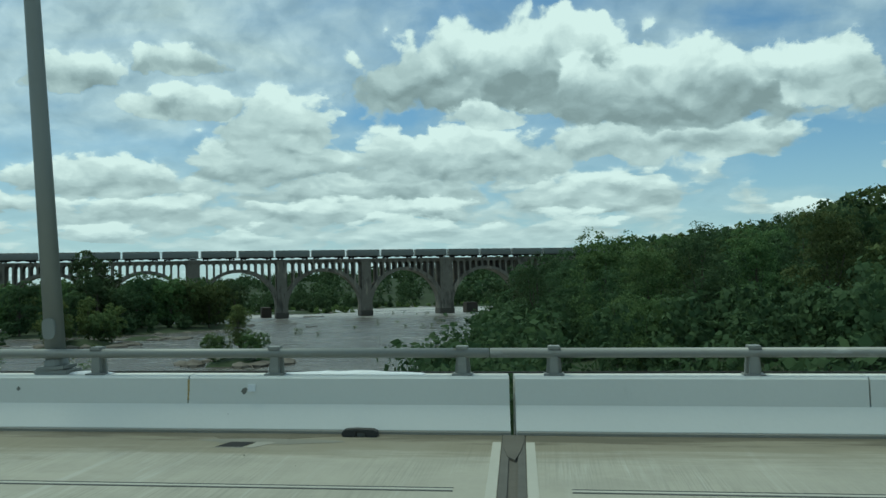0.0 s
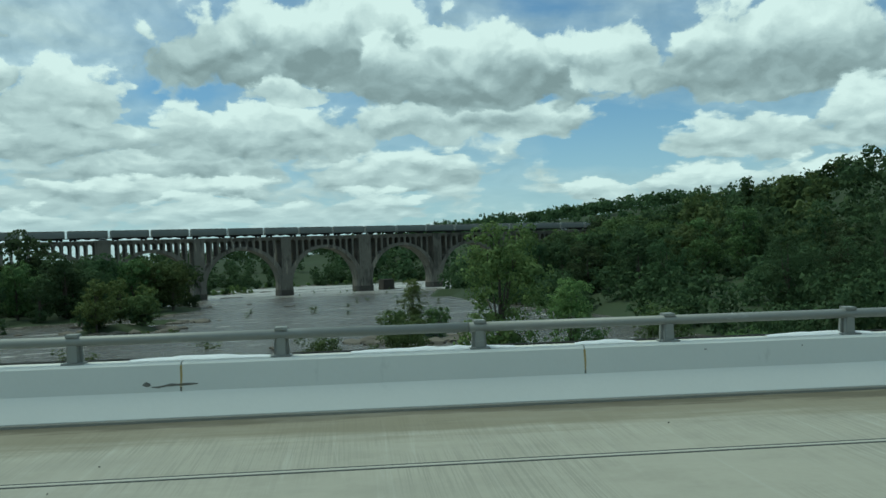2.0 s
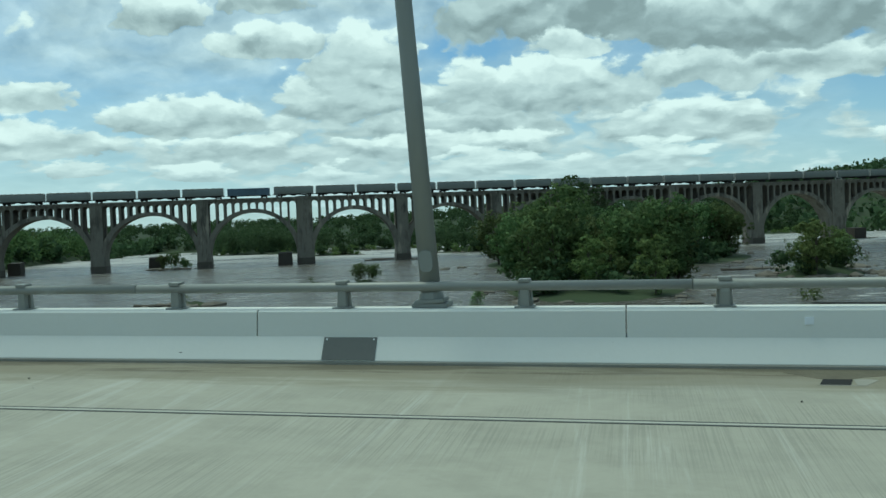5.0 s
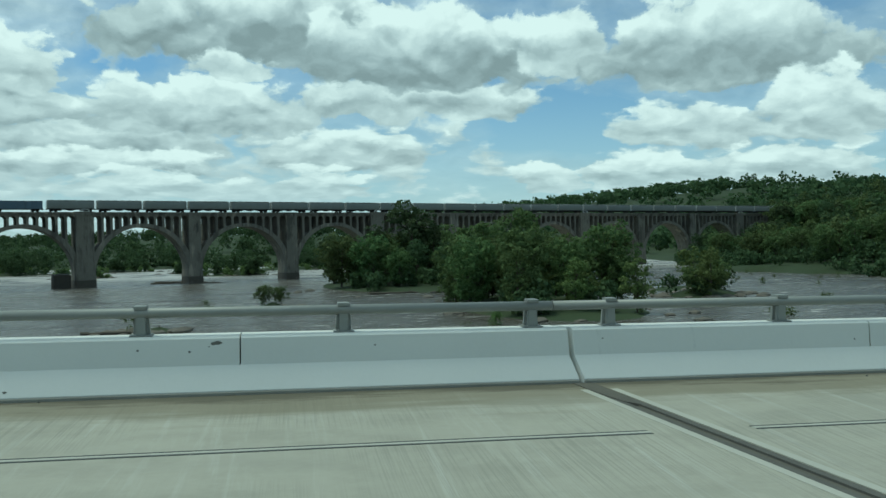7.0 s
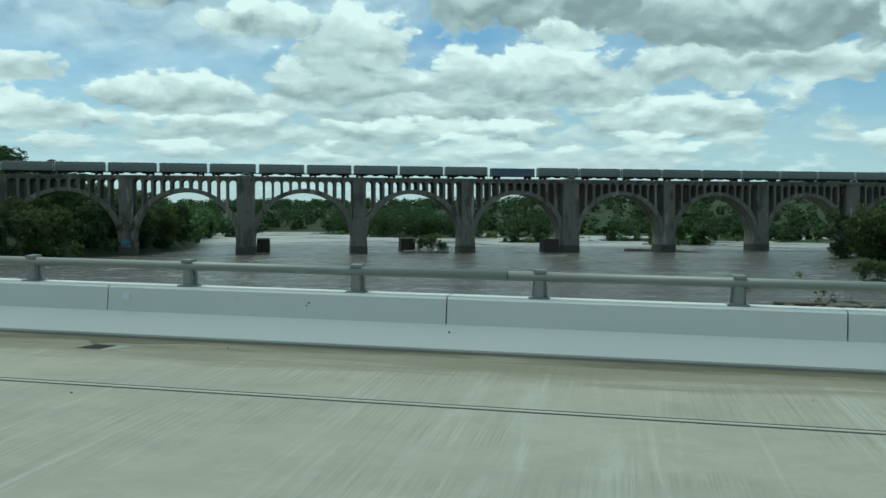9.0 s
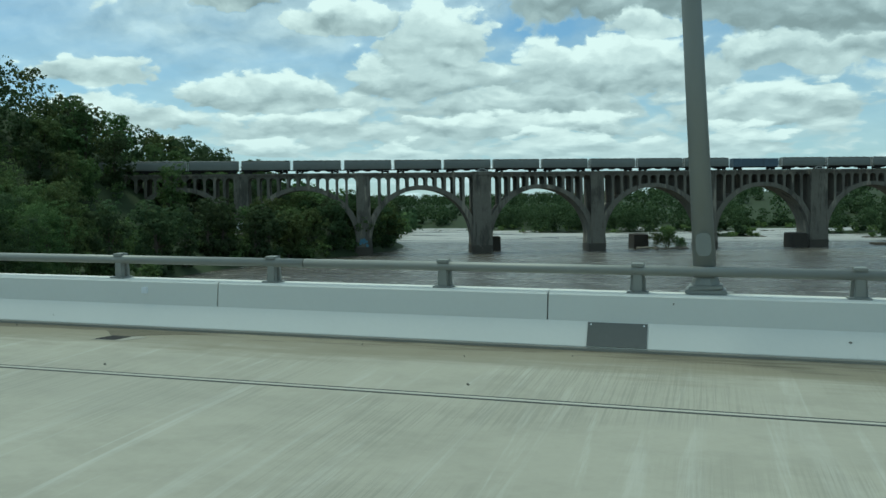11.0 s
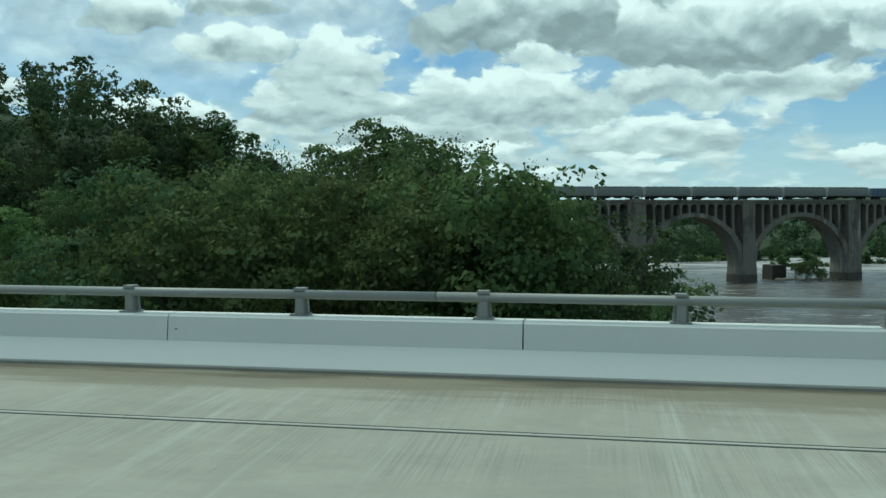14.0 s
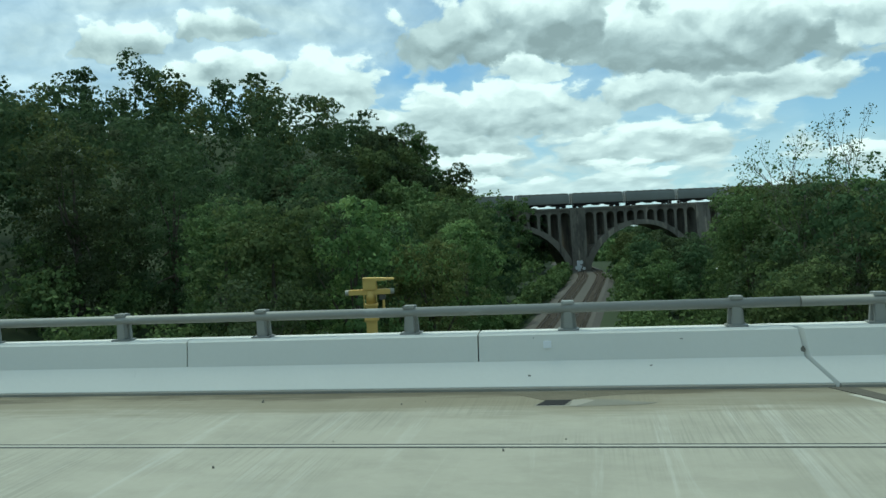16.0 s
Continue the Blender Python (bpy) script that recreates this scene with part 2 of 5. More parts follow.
M_RAIL = material("weathered_aluminium", (0.27, 0.275, 0.25), 0.55, 0.25, spread=0.15, scale=1.2, fine=10, coords="World",
                  extra=stain((0.42, 0.43, 0.41), 1.5, 0.6, 0.7, (1, 3, 3), 0.5))
M_POLE = material("galvanised_steel", (0.26, 0.27, 0.25), 0.55, 0.3, spread=0.15, scale=0.6, stretch=(1, 1, 0.3), fine=14)
M_PLATE = material("dull_steel_plate", (0.13, 0.135, 0.125), 0.6, 0.3, spread=0.2, scale=2.0)
M_RUBBER = material("joint_rubber", (0.045, 0.045, 0.042), 0.8, spread=0.4, scale=3, coords="World")
M_SEAL = material("dirty_joint_filler", (0.105, 0.098, 0.08), 0.9, spread=0.4, scale=2, coords="World", bump=0.3)
M_EDGE = material("worn_armour_steel", (0.10, 0.096, 0.082), 0.85, 0.0, spread=0.5, scale=3, coords="World")
M_GUTTER = material("gutter_silt", (0.13, 0.118, 0.085), 0.95, spread=0.5, scale=4, coords="World", bump=0.3)
M_SEAM = material("seam_sealant", (0.07, 0.075, 0.07), 0.8, spread=0.2, scale=2, coords="World")
M_PALE = material("patched_concrete", (0.40, 0.39, 0.33), 0.85, spread=0.15, scale=1, coords="World")
M_DARK = material("dark_void", (0.02, 0.02, 0.02), 0.9, spread=0.3)
M_WHITE = material("white_plastic", (0.75, 0.77, 0.78), 0.45, spread=0.08, scale=2)
M_VIADUCT = material("weathered_concrete", (0.185, 0.168, 0.134), 0.9, spread=0.38, scale=0.12, fine=8, bump=0.2, coords="World",
                     extra=chain(stain((0.07, 0.064, 0.052), 0.25, 0.5, 0.66, (1, 1, 0.3), 0.8), stain((0.37, 0.325, 0.25), 0.4, 0.55, 0.68, (1, 1, 0.2), 0.75), stain((0.045, 0.04, 0.034), 1.1, 0.56, 0.7, (1, 1, 0.12), 0.7)))
M_PLINTH = material("wet_stained_concrete", (0.085, 0.074, 0.057), 0.7, spread=0.4, scale=0.5, fine=6, bump=0.3, coords="World",
                    extra=stain((0.26, 0.235, 0.19), 0.5, 0.6, 0.7, (1, 1, 0.6), 0.7))
M_STUMP = material("old_stone", (0.058, 0.05, 0.04), 0.9, spread=0.35, scale=0.6, bump=0.4, coords="World")
M_HOPPER = material("grey_hopper_paint", (0.20, 0.21, 0.19), 0.6, 0.0, spread=0.2, scale=0.25, stretch=(1, 1, 0.5), fine=6,
                    extra=stain((0.12, 0.11, 0.09), 0.5, 0.58, 0.8, (1, 1, 0.2), 0.6))
M_BLUECAR = material("blue_gondola_paint", (0.11, 0.15, 0.19), 0.6, spread=0.3, scale=0.4, extra=stain((0.06, 0.055, 0.05), 0.5, 0.55, 0.8, (1, 1, 0.2), 0.6))
M_BOGIE = material("dark_running_gear", (0.035, 0.033, 0.03), 0.75, 0.3, spread=0.4, scale=2)
M_YELLOW = material("yellow_machine_paint", (0.68, 0.46, 0.13), 0.5, spread=0.12, scale=1.5)
M_BARK = material("bark", (0.10, 0.085, 0.065), 0.95, spread=0.4, scale=1.5, bump=0.4)
M_DEADWOOD = material("bleached_deadwood", (0.12, 0.105, 0.085), 0.9, spread=0.3, scale=1.5)
M_ROCK = material("wet_rock", (0.13, 0.115, 0.09), 0.8, spread=0.4, scale=0.4, coords="World")
M_BALLAST = material("rail_ballast", (0.088, 0.084, 0.072), 0.95, spread=0.35, scale=0.7, fine=10, coords="World", bump=0.4)
M_STEEL = material("rail_steel", (0.10, 0.08, 0.065), 0.5, 0.6, spread=0.3, scale=2, coords="World")
M_GROUND = material("woodland_floor", (0.034, 0.05, 0.02), 0.95, spread=0.5, scale=0.06, fine=12, coords="World",
                    extra=stain((0.12, 0.10, 0.065), 0.03, 0.64, 0.78, (1, 1, 1), 0.5))


def leaf_material(name, dark, light, through=0.25):
    m = bpy.data.materials.new(name)
    m.use_nodes = True
    nt = m.node_tree
    nt.nodes.clear()
    island = nt.nodes.new("ShaderNodeNewGeometry").outputs["Random Per Island"]
    own = nt.nodes.new("ShaderNodeObjectInfo").outputs["Random"]
    col = mix_colour(nt, math_node(nt, "MULTIPLY_ADD", math_node(nt, "POWER", island, 1.3), 0.75, 0.08), dark, light)
    hsv = node(nt, "ShaderNodeHueSaturation", Color=col, Hue=math_node(nt, "MULTIPLY_ADD", own, 0.05, 0.475), Saturation=0.95,
               Value=math_node(nt, "MULTIPLY_ADD", own, 0.5, 0.75)).outputs[0]
    d = node(nt, "ShaderNodeBsdfPrincipled", Roughness=0.75)
    d.inputs["Specular IOR Level"].default_value = 0.1
    nt.links.new(hsv, d.inputs["Base Color"])
    tr = node(nt, "ShaderNodeBsdfTranslucent", Color=hsv)
    mx = node(nt, "ShaderNodeMixShader", i0=through, i1=d.outputs[0], i2=tr.outputs[0])
    o = nt.nodes.new("ShaderNodeOutputMaterial")
    nt.links.new(mx.outputs[0], o.inputs[0])
    return m


M_LEAF = leaf_material("broad_leaves", (0.066, 0.110, 0.036), (0.165, 0.225, 0.078), 0.4)
M_LEAF_DARK = leaf_material("dark_leaves", (0.048, 0.080, 0.034), (0.092, 0.133, 0.054), 0.4)
M_LEAF_PALE = leaf_material("pale_spring_leaves", (0.095, 0.150, 0.045), (0.225, 0.29, 0.095), 0.42)


def water_material():
    m = bpy.data.materials.new("muddy_water")
    m.use_nodes = True
    nt = m.node_tree
    b = nt.nodes["Principled BSDF"]
    co = nt.nodes.new("ShaderNodeNewGeometry").outputs["Position"]
    w1 = noise_node(nt, vec_node(nt, "MULTIPLY", co, (0.10, 0.42, 1)), 1.0, 6, 0.66, 0.6)
    w2 = noise_node(nt, vec_node(nt, "MULTIPLY", co, (0.7, 2.2, 1)), 1.0, 5, 0.65)
    patch = noise_node(nt, vec_node(nt, "MULTIPLY", co, (0.012, 0.02, 1)), 1.0, 3, 0.5)
    eddy = noise_node(nt, vec_node(nt, "MULTIPLY", co, (0.035, 0.16, 1)), 1.0, 6, 0.68, 0.8)
    streak = noise_node(nt, vec_node(nt, "MULTIPLY", co, (0.10, 0.42, 1)), 1.0, 7, 0.7, 1.0)
    # pale streaks: foam, and sparkle on the ripples put into the colour
    foam_sparkle = math_node(nt, "MULTIPLY", smooth(nt, streak, 0.58, 0.65), smooth(nt, patch, 0.38, 0.52))
    # broken water over the ledges upstream
    reach = smooth(nt, node(nt, "ShaderNodeSeparateXYZ", i0=co).outputs[1], 345, 420)
    ledge = noise_node(nt, vec_node(nt, "MULTIPLY", co, (0.022, 0.07, 1)), 1.0, 6, 0.66, 0.7)
    foam_sparkle = math_node(nt, "MAXIMUM", foam_sparkle, math_node(nt, "MULTIPLY", math_node(nt, "MULTIPLY", reach, smooth(nt, ledge, 0.40, 0.54)), 0.9))
    mud = mix_colour(nt, patch, (0.085, 0.079, 0.064), (0.128, 0.122, 0.104))
    mud = mix_colour(nt, math_node(nt, "MULTIPLY", smooth(nt, eddy, 0.44, 0.58), 0.7), mud, (0.055, 0.044, 0.034))
    col = mix_colour(nt, math_node(nt, "MULTIPLY", foam_sparkle, 0.75), mud, (0.62, 0.60, 0.55))
    nt.links.new(col, b.inputs["Base Color"])
    nt.links.new(math_node(nt, "MULTIPLY_ADD", foam_sparkle, 0.3, math_node(nt, "MULTIPLY_ADD", eddy, 0.3, 0.10)), b.inputs["Roughness"])
    b.inputs["IOR"].default_value = 1.33
    b.inputs["Specular IOR Level"].default_value = 0.5
    hgt = math_node(nt, "ADD", math_node(nt, "MULTIPLY", w1, 1.2), math_node(nt, "MULTIPLY", w2, 0.5))
    bn = node(nt, "ShaderNodeBump", Strength=0.8, Distance=0.75, Height=hgt)
    nt.links.new(bn.outputs[0], b.inputs["Normal"])
    return m


M_WATER = water_material()

# ---- building helpers ----


def box(bm, x0, y0, z0, x1, y1, z1):
    vs = [bm.verts.new(p) for p in ((x0, y0, z0), (x1, y0, z0), (x1, y1, z0), (x0, y1, z0), (x0, y0, z1), (x1, y0, z1), (x1, y1, z1), (x0, y1, z1))]
    for f in ((3, 2, 1, 0), (4, 5, 6, 7), (0, 1, 5, 4), (1, 2, 6, 5), (2, 3, 7, 6), (3, 0, 4, 7)):
        bm.faces.new([vs[i] for i in f])
    return vs


def prism(bm, outline, axis, a, b):
    """Extrude a closed outline (two coordinates) along an axis from a to b."""
    def at(p, d):
        return {"x": (d, p[0], p[1]), "y": (p[0], d, p[1]), "z": (p[0], p[1], d)}[axis]
    lo = [bm.verts.new(at(p, a)) for p in outline]
    hi = [bm.verts.new(at(p, b)) for p in outline]
    n = len(outline)
    for i in range(n):
        bm.faces.new((lo[i], lo[(i + 1) % n], hi[(i + 1) % n], hi[i]))
    bm.faces.new(lo[::-1])
    bm.faces.new(hi)


def tube(bm, path, radii, sides=8):
    rings = []
    for i, (p, r) in enumerate(zip(path, radii)):
        p = Vector(p)
        d = Vector(path[min(i + 1, len(path) - 1)]) - Vector(path[max(i - 1, 0)])
        q = d.to_track_quat("Z", "Y")
        rings.append([bm.verts.new(p + q @ Vector((r * math.cos(k * 2 * math.pi / sides), r * math.sin(k * 2 * math.pi / sides), 0))) for k in range(sides)])
    for a, b in zip(rings, rings[1:]):
        for k in range(sides):
            bm.faces.new((a[k], a[(k + 1) % sides], b[(k + 1) % sides], b[k]))
    bm.faces.new(rings[0][::-1])
    bm.faces.new(rings[-1])


def mesh_of(name, bm, mat, bevel=0.0, smooth_shade=False):
    bmesh.ops.recalc_face_normals(bm, faces=bm.faces)
    if bevel:
        bmesh.ops.bevel(bm, geom=[e for e in bm.edges if e.calc_face_angle(0) > 0.5], offset=bevel, segments=2, affect="EDGES")
    me = bpy.data.meshes.new(name)
    bm.to_mesh(me)
    bm.free()
    for m in (mat if isinstance(mat, (list, tuple)) else [mat]):
        me.materials.append(m)
    if smooth_shade:
        me.polygons.foreach_set("use_smooth", [True] * len(me.polygons))
    return me


def part(name, bm, mat, parent, label="", bevel=0.0, smooth_shade=False):
    me = bm if isinstance(bm, bpy.types.Mesh) else mesh_of(name, bm, mat, bevel, smooth_shade)
    ob = new(name, me)
    ob.parent = parent
    return tagged(ob, label)


def thing(name, label, category, group="", at=None, kind=""):
    ob = new(name)
    if at is not None:
        ob.matrix_basis = at
    return tagged(ob, label, category, group, kind)


def lerp(v, xs, ys):
    return float(np.interp(v, xs, ys))


# ---- the plan ----
WATER_Z = -23.47


def water_z(x, y):
    """The river's surface in the frame of the road."""
    return WATER_Z + 0.0147 * (x + 4.59) - 0.035 * (y - 323.3)


VIA_X, VIA_Y, VIA_TURN, SPAN, DECK_Z = -4.59, 323.3, 22.83, 39.62, 3.57
# joints of the road deck: place, and how far each one runs aslant
EXPANSION = [263.85, 226.1, 187.6, 149.4, 111.9, 74.15, 36.4, -0.6, -38.0, -74.6, -111.45, -148.0, -177.8]
ASLANT = dict(zip(EXPANSION, (0.03, 0.1, -0.05, -0.07, 0.05, 0.145, 0.01, -0.02, 0.15, 0.25, 0.34, 0.5, 0.5)))

# ---- the ground ----
RIGHT_EDGE = ((-400, 0, 130, 173, 195, 234, 250, 303, 339, 400, 450, 600, 800, 1200), (258, 256, 257, 257, 252, 250, 256, 245, 252, 264, 285, 320, 360, 420))
LEFT_EDGE = ((-400, 0, 60, 100, 168, 190, 260, 300, 330, 350, 387, 440, 500, 700, 1200), (-108, -112, -117, -135, -159, -161, -150, -153, -162, -172, -190, -217, -240, -330, -420))
# islands: centre x, y, half length, half width, turn in degrees
ISLANDS = [(120, 270, 40, 52, 0), (119, 158, 17, 36, 0), (161.5, 172, 9, 8, 0), (218, 116, 7, 5, 0), (217, 42, 15, 10, 0),
           (66, 179.4, 6, 2.5, 0), (46, 130, 5, 2.0, 0), (-55, 304.5, 6, 3, 20), (165, 198, 9, 3, 0)]
FAR_ISLES = [(-105, 525, 45, 20, 5), (-40, 540, 26, 12, 0), (30, 475, 24, 8, 0), (75, 500, 35, 12, 8), (125, 480, 30, 12, 20), (-150, 600, 55, 25, 0),
             (0, 620, 60, 25, 0), (110, 620, 60, 30, 0), (225, 640, 50, 40, 20), (-30, 430, 12, 3, 0), (45, 412, 15, 4, 0)]


def hump(d):
    return 1 / (1 + math.exp(max(-40, min(40, d))))


def isle_d(x, y, isle):
    cx, cy, a, b, turn = isle
    c, s = math.cos(radians(turn)), math.sin(radians(turn))
    u, v = (x - cx) * c + (y - cy) * s, -(x - cx) * s + (y - cy) * c
    return math.hypot(u / a, v / b)


def ground_z(x, y):
    n = noise.noise((x * 0.02, y * 0.02, 3.1))
    w = water_z(x, y)
    z = w - 2.5 + 0.6 * n
    right = x - lerp(y, *RIGHT_EDGE) + 5 * n
    if right > -6:
        low = w + lerp(right, (-6, 0, 8, 40), (-2.5, 0.4, 2.5, 6.5))
        high = lerp(right, (40, 100, 190, 400, 2500), (-17, 5, 25, 40, 62)) - lerp(y, (300, 420), (0, 8))
        z = max(z, max(low, high) + 1.5 * n)
    left = lerp(y, *LEFT_EDGE) - x + 3 * n
    if left > -6:
        flat_z = max(w + 0.8, lerp(y, (300, 390), (-15, w + 2.5)))
        low = w + lerp(left, (-6, 0, 6, 14, 30, 60), (-2.5, 0.4, 4.0, 8.5, 20, 90))
        hill = lerp(-x, (196, 206, 220, 235, 255, 272, 285, 304, 330, 420, 2500), (-15, -10, 0, 10, 22, 28, 27, 20, 26, 30, 40))
        hill = flat_z + (hill + 15) * lerp(y, (-300, 20, 70, 130, 170, 235, 262, 340, 400, 500, 700), (0.4, 0.45, 0.5, 0.62, 0.95, 1.0, 0.68, 0.5, 0.25, 0.08, 0.03))
        z = max(z, min(low, flat_z if 168 < -x < 198 and y < 320 else flat_z + 1.2 * n) if -x < 197 else min(low, hill + 1.5 * n))
    for isle in ISLANDS + FAR_ISLES:
        d = isle_d(x, y, isle)
        if d < 1.5:
            z = max(z, w + lerp(d, (0, 0.6, 1.0, 1.5), (1.9, 1.3, 0.15, -2.5)) + 0.4 * n)
    if y > 640:
        far = w + lerp(y, (640, 700, 900, 1300, 2500, 4600), (-2.5, 4, 17, 26, 45, 60))
        far += max(0.0, n) * 2
        side = max(0.0, (x - 150) / 300.0)
        far += 30 * min(1.6, side) * lerp(y, (640, 950), (0, 1))
        far += lerp(x, (-190, -60, 100, 260), (0, 6, 9, 8)) * lerp(y, (660, 880), (0, 1))
        z = max(z, far)
    return z


def axis(stops):
    out = []
    for a, b, step in stops:
        out += list(np.arange(a, b, step))
    return out + [stops[-1][1]]


GX = axis(((-4600, -1000, 300), (-1000, -420, 40), (-420, -90, 6), (-90, 60, 10), (60, 460, 6), (460, 1000, 36), (1000, 4600, 300)))
GY = axis(((-4600, -400, 300), (-400, -20, 40), (-20, 480, 6), (480, 900, 20), (900, 1500, 60), (1500, 4600, 200)))
verts = [(x, y, ground_z(x, y)) for y in GY for x in GX]
nx = len(GX)
faces = [(j * nx + i, j * nx + i + 1, (j + 1) * nx + i + 1, (j + 1) * nx + i) for j in range(len(GY) - 1) for i in range(nx - 1)]
me = bpy.data.meshes.new("ground")
me.from_pydata(verts, [], faces)
me.materials.append(M_GROUND)
me.polygons.foreach_set("use_smooth", [True] * len(me.polygons))
tagged(new("ground", me), "river bed, wooded banks, low islands and hills of dark earth", "ground", kind="structure")

bm = bmesh.new()
XS, YS = axis(((-4600, -600, 800), (-600, 700, 50), (700, 4600, 800))), axis(((-4600, -200, 800), (-200, 900, 50), (900, 4600, 800)))
grid = [[bm.verts.new((x, y, water_z(x, y))) for x in XS] for y in YS]
for j in range(len(YS) - 1):
    for i in range(len(XS) - 1):
        bm.faces.new((grid[j][i], grid[j][i + 1], grid[j + 1][i + 1], grid[j + 1][i]))
tagged(new("water", mesh_of("water", bm, M_WATER)), "broad muddy brown river with ripples and white streaks", "river", kind="structure")

# ---- the road bridge ----
ROAD_END, ROAD_START = -330.0, 420.0


def skew(x, y):
    """How far the joint at x has moved along the deck at y."""
    return -ASLANT.get(x, 0.0) * (y + 0.06)


def slab(bm, x, x0, y0, z0, x1, y1, z1):
    prism(bm, [(x0 + skew(x, y0), y0), (x1 + skew(x, y0), y0), (x1 + skew(x, y1), y1), (x0 + skew(x, y1), y1)], "z", z0, z1)


bm = bmesh.new()
cuts = [ROAD_START] + EXPANSION + [ROAD_END]
for b, a in zip(cuts, cuts[1:]):
    prism(bm, [(a + 0.14 + skew(a, -21.5), -21.5), (b - 0.14 + skew(b, -21.5), -21.5), (b - 0.14, -0.06), (a + 0.14, -0.06)], "z", -0.35, 0.0)
tagged(new("road", mesh_of("road", bm, M_ROAD)), "worn pale concrete bridge deck with broom streaks", "road", kind="structure")
bm = bmesh.new()
box(bm, ROAD_END, -22.0, -1.6, ROAD_START, 0.75, -0.36)
tagged(new("bridge_girder", mesh_of("bridge_girder", bm, M_LIP)), "plain concrete girders under the bridge deck", "girder", kind="structure")

# expansion joints across the deck
for x in EXPANSION:
    joint = thing("expansion_joint", "dark rubber expansion joint between pale nosings across the deck", "joint", "expansion joints", pose(x, 0, 0))
    for s in (-1, 1):
        bm = bmesh.new()
        slab(bm, x, min(s * 0.245, s * 0.145), -21.5, -0.02, max(s * 0.245, s * 0.145), -0.55, 0.004)
        part("nosing", bm, M_PALE, joint, "pale patched concrete nosing")
        bm = bmesh.new()
        slab(bm, x, min(s * 0.136, s * 0.05), -21.5, -0.12, max(s * 0.136, s * 0.05), -0.08, -0.004)
        part("armour_edge", bm, M_EDGE, joint, "dark steel armour edge")
    bm = bmesh.new()
    slab(bm, x, -0.05, -21.5, -0.16, 0.05, -0.08, -0.025)
    part("seal", bm, M_SEAL, joint, "dirt-filled rubber seal")
    bm = bmesh.new()
    ring = [(q, y) for q, y in ((-0.135, -0.13), (0.13, -0.13), (0.12, -0.5), (0.09, -0.95), (0.02, -1.45), (-0.06, -1.3), (-0.12, -0.8))]
    prism(bm, [(q + skew(x, y), y) for q, y in ring], "z", -0.05, 0.006)
    part("silt", bm, M_SEAL, joint, "brown silt caked over the joint")

# sealed double seams along the deck, stopping short of the joints
for b, a in zip(cuts, cuts[1:]):
    seam = thing("deck_seam", "pair of thin dark sealant lines along the deck", "seam", "deck seams", kind="structure")
    for y in (-2.62, -2.73):
        bm = bmesh.new()
        box(bm, a + 0.55 + skew(a, y), y - 0.014, -0.01, b - 0.55 + skew(b, y), y + 0.014, 0.004)
        part("sealant_line", bm, M_SEAM, seam)
    bm = bmesh.new()
    box(bm, a + 0.55 + skew(a, -2.67), -2.705, -0.01, b - 0.55 + skew(b, -2.67), -2.645, 0.005)
    part("pale_strip", bm, M_PALE, seam)


# parapet panels
FOOT = [(-0.12, 0.055), (0.05, 0.335), (0.43, 0.335), (0.43, -0.34), (-0.12, -0.34)]
WALL = [(0.0502, 0.3352), (0.085, 0.655), (0.125, 0.685), (0.40, 0.685), (0.43, 0.655), (0.43, 0.3352)]
LIP = [(-0.132, -0.02), (-0.132, 0.03), (-0.118, 0.048), (-0.11, -0.02)]
WEST = [-115.9, -120.6, -125.25, -130.0, -134.6, -139.2, -143.9, -148.0, -152.1, -156.6, -160.9, -165.3, -169.8, -173.9]


def aslant(bm, outline, x0, x1, a, b):
    """A length of parapet whose ends lie along the joints at a and b."""
    lo, hi = [[bm.verts.new((x - 3.2 * max(0.0, ASLANT.get(j, 0.0)) * (y + 0.12), y, z)) for y, z in outline] for x, j in ((x0, a), (x1, b))]
    n = len(outline)
    for i in range(n):
        bm.faces.new((lo[i], lo[(i + 1) % n], hi[(i + 1) % n], hi[i]))
    bm.faces.new(lo[::-1])
    bm.faces.new(hi)


parapet = thing("parapet", "white-painted concrete bridge parapet in panels, scuffed and chipped", "parapet", kind="structure")
for b, a in zip(cuts, cuts[1:]):
    if b == -74.6:
        inner = [-79.99 - 4.52 * k for k in range(7)]
    elif b == 74.15:
        inner = [69.88 - 4.843 * k for k in range(7)]
    elif b == -111.45:
        inner = WEST[:7]
    elif b == -148.0:
        inner = WEST[8:]
    elif b == -177.8:
        inner = [-181.96 - 3.9 * k for k in range(int((b - a - 5) / 3.9))]
    else:
        n = max(2, round((b - a - 8.4) / 4.8) + 1)
        inner = [b - 4.2 - (b - a - 8.4) * k / (n - 1) for k in range(n)]
    row = [b] + list(inner) + [a]
    for outline, mat, name in ((FOOT, M_BARRIER, "foot"), (LIP, M_LIP, "kerb_strip")):
        bm = bmesh.new()
        aslant(bm, outline, a + 0.035, b - 0.035, a, b)
        part(name, bm, mat, parapet)
    for k, (q, p) in enumerate(zip(row, row[1:])):
        bm = bmesh.new()
        aslant(bm, WALL, p + (0.035 if k == len(row) - 2 else 0.009), q - (0.035 if k == 0 else 0.009), p, q)
        part("panel", bm, M_BARRIER, parapet)

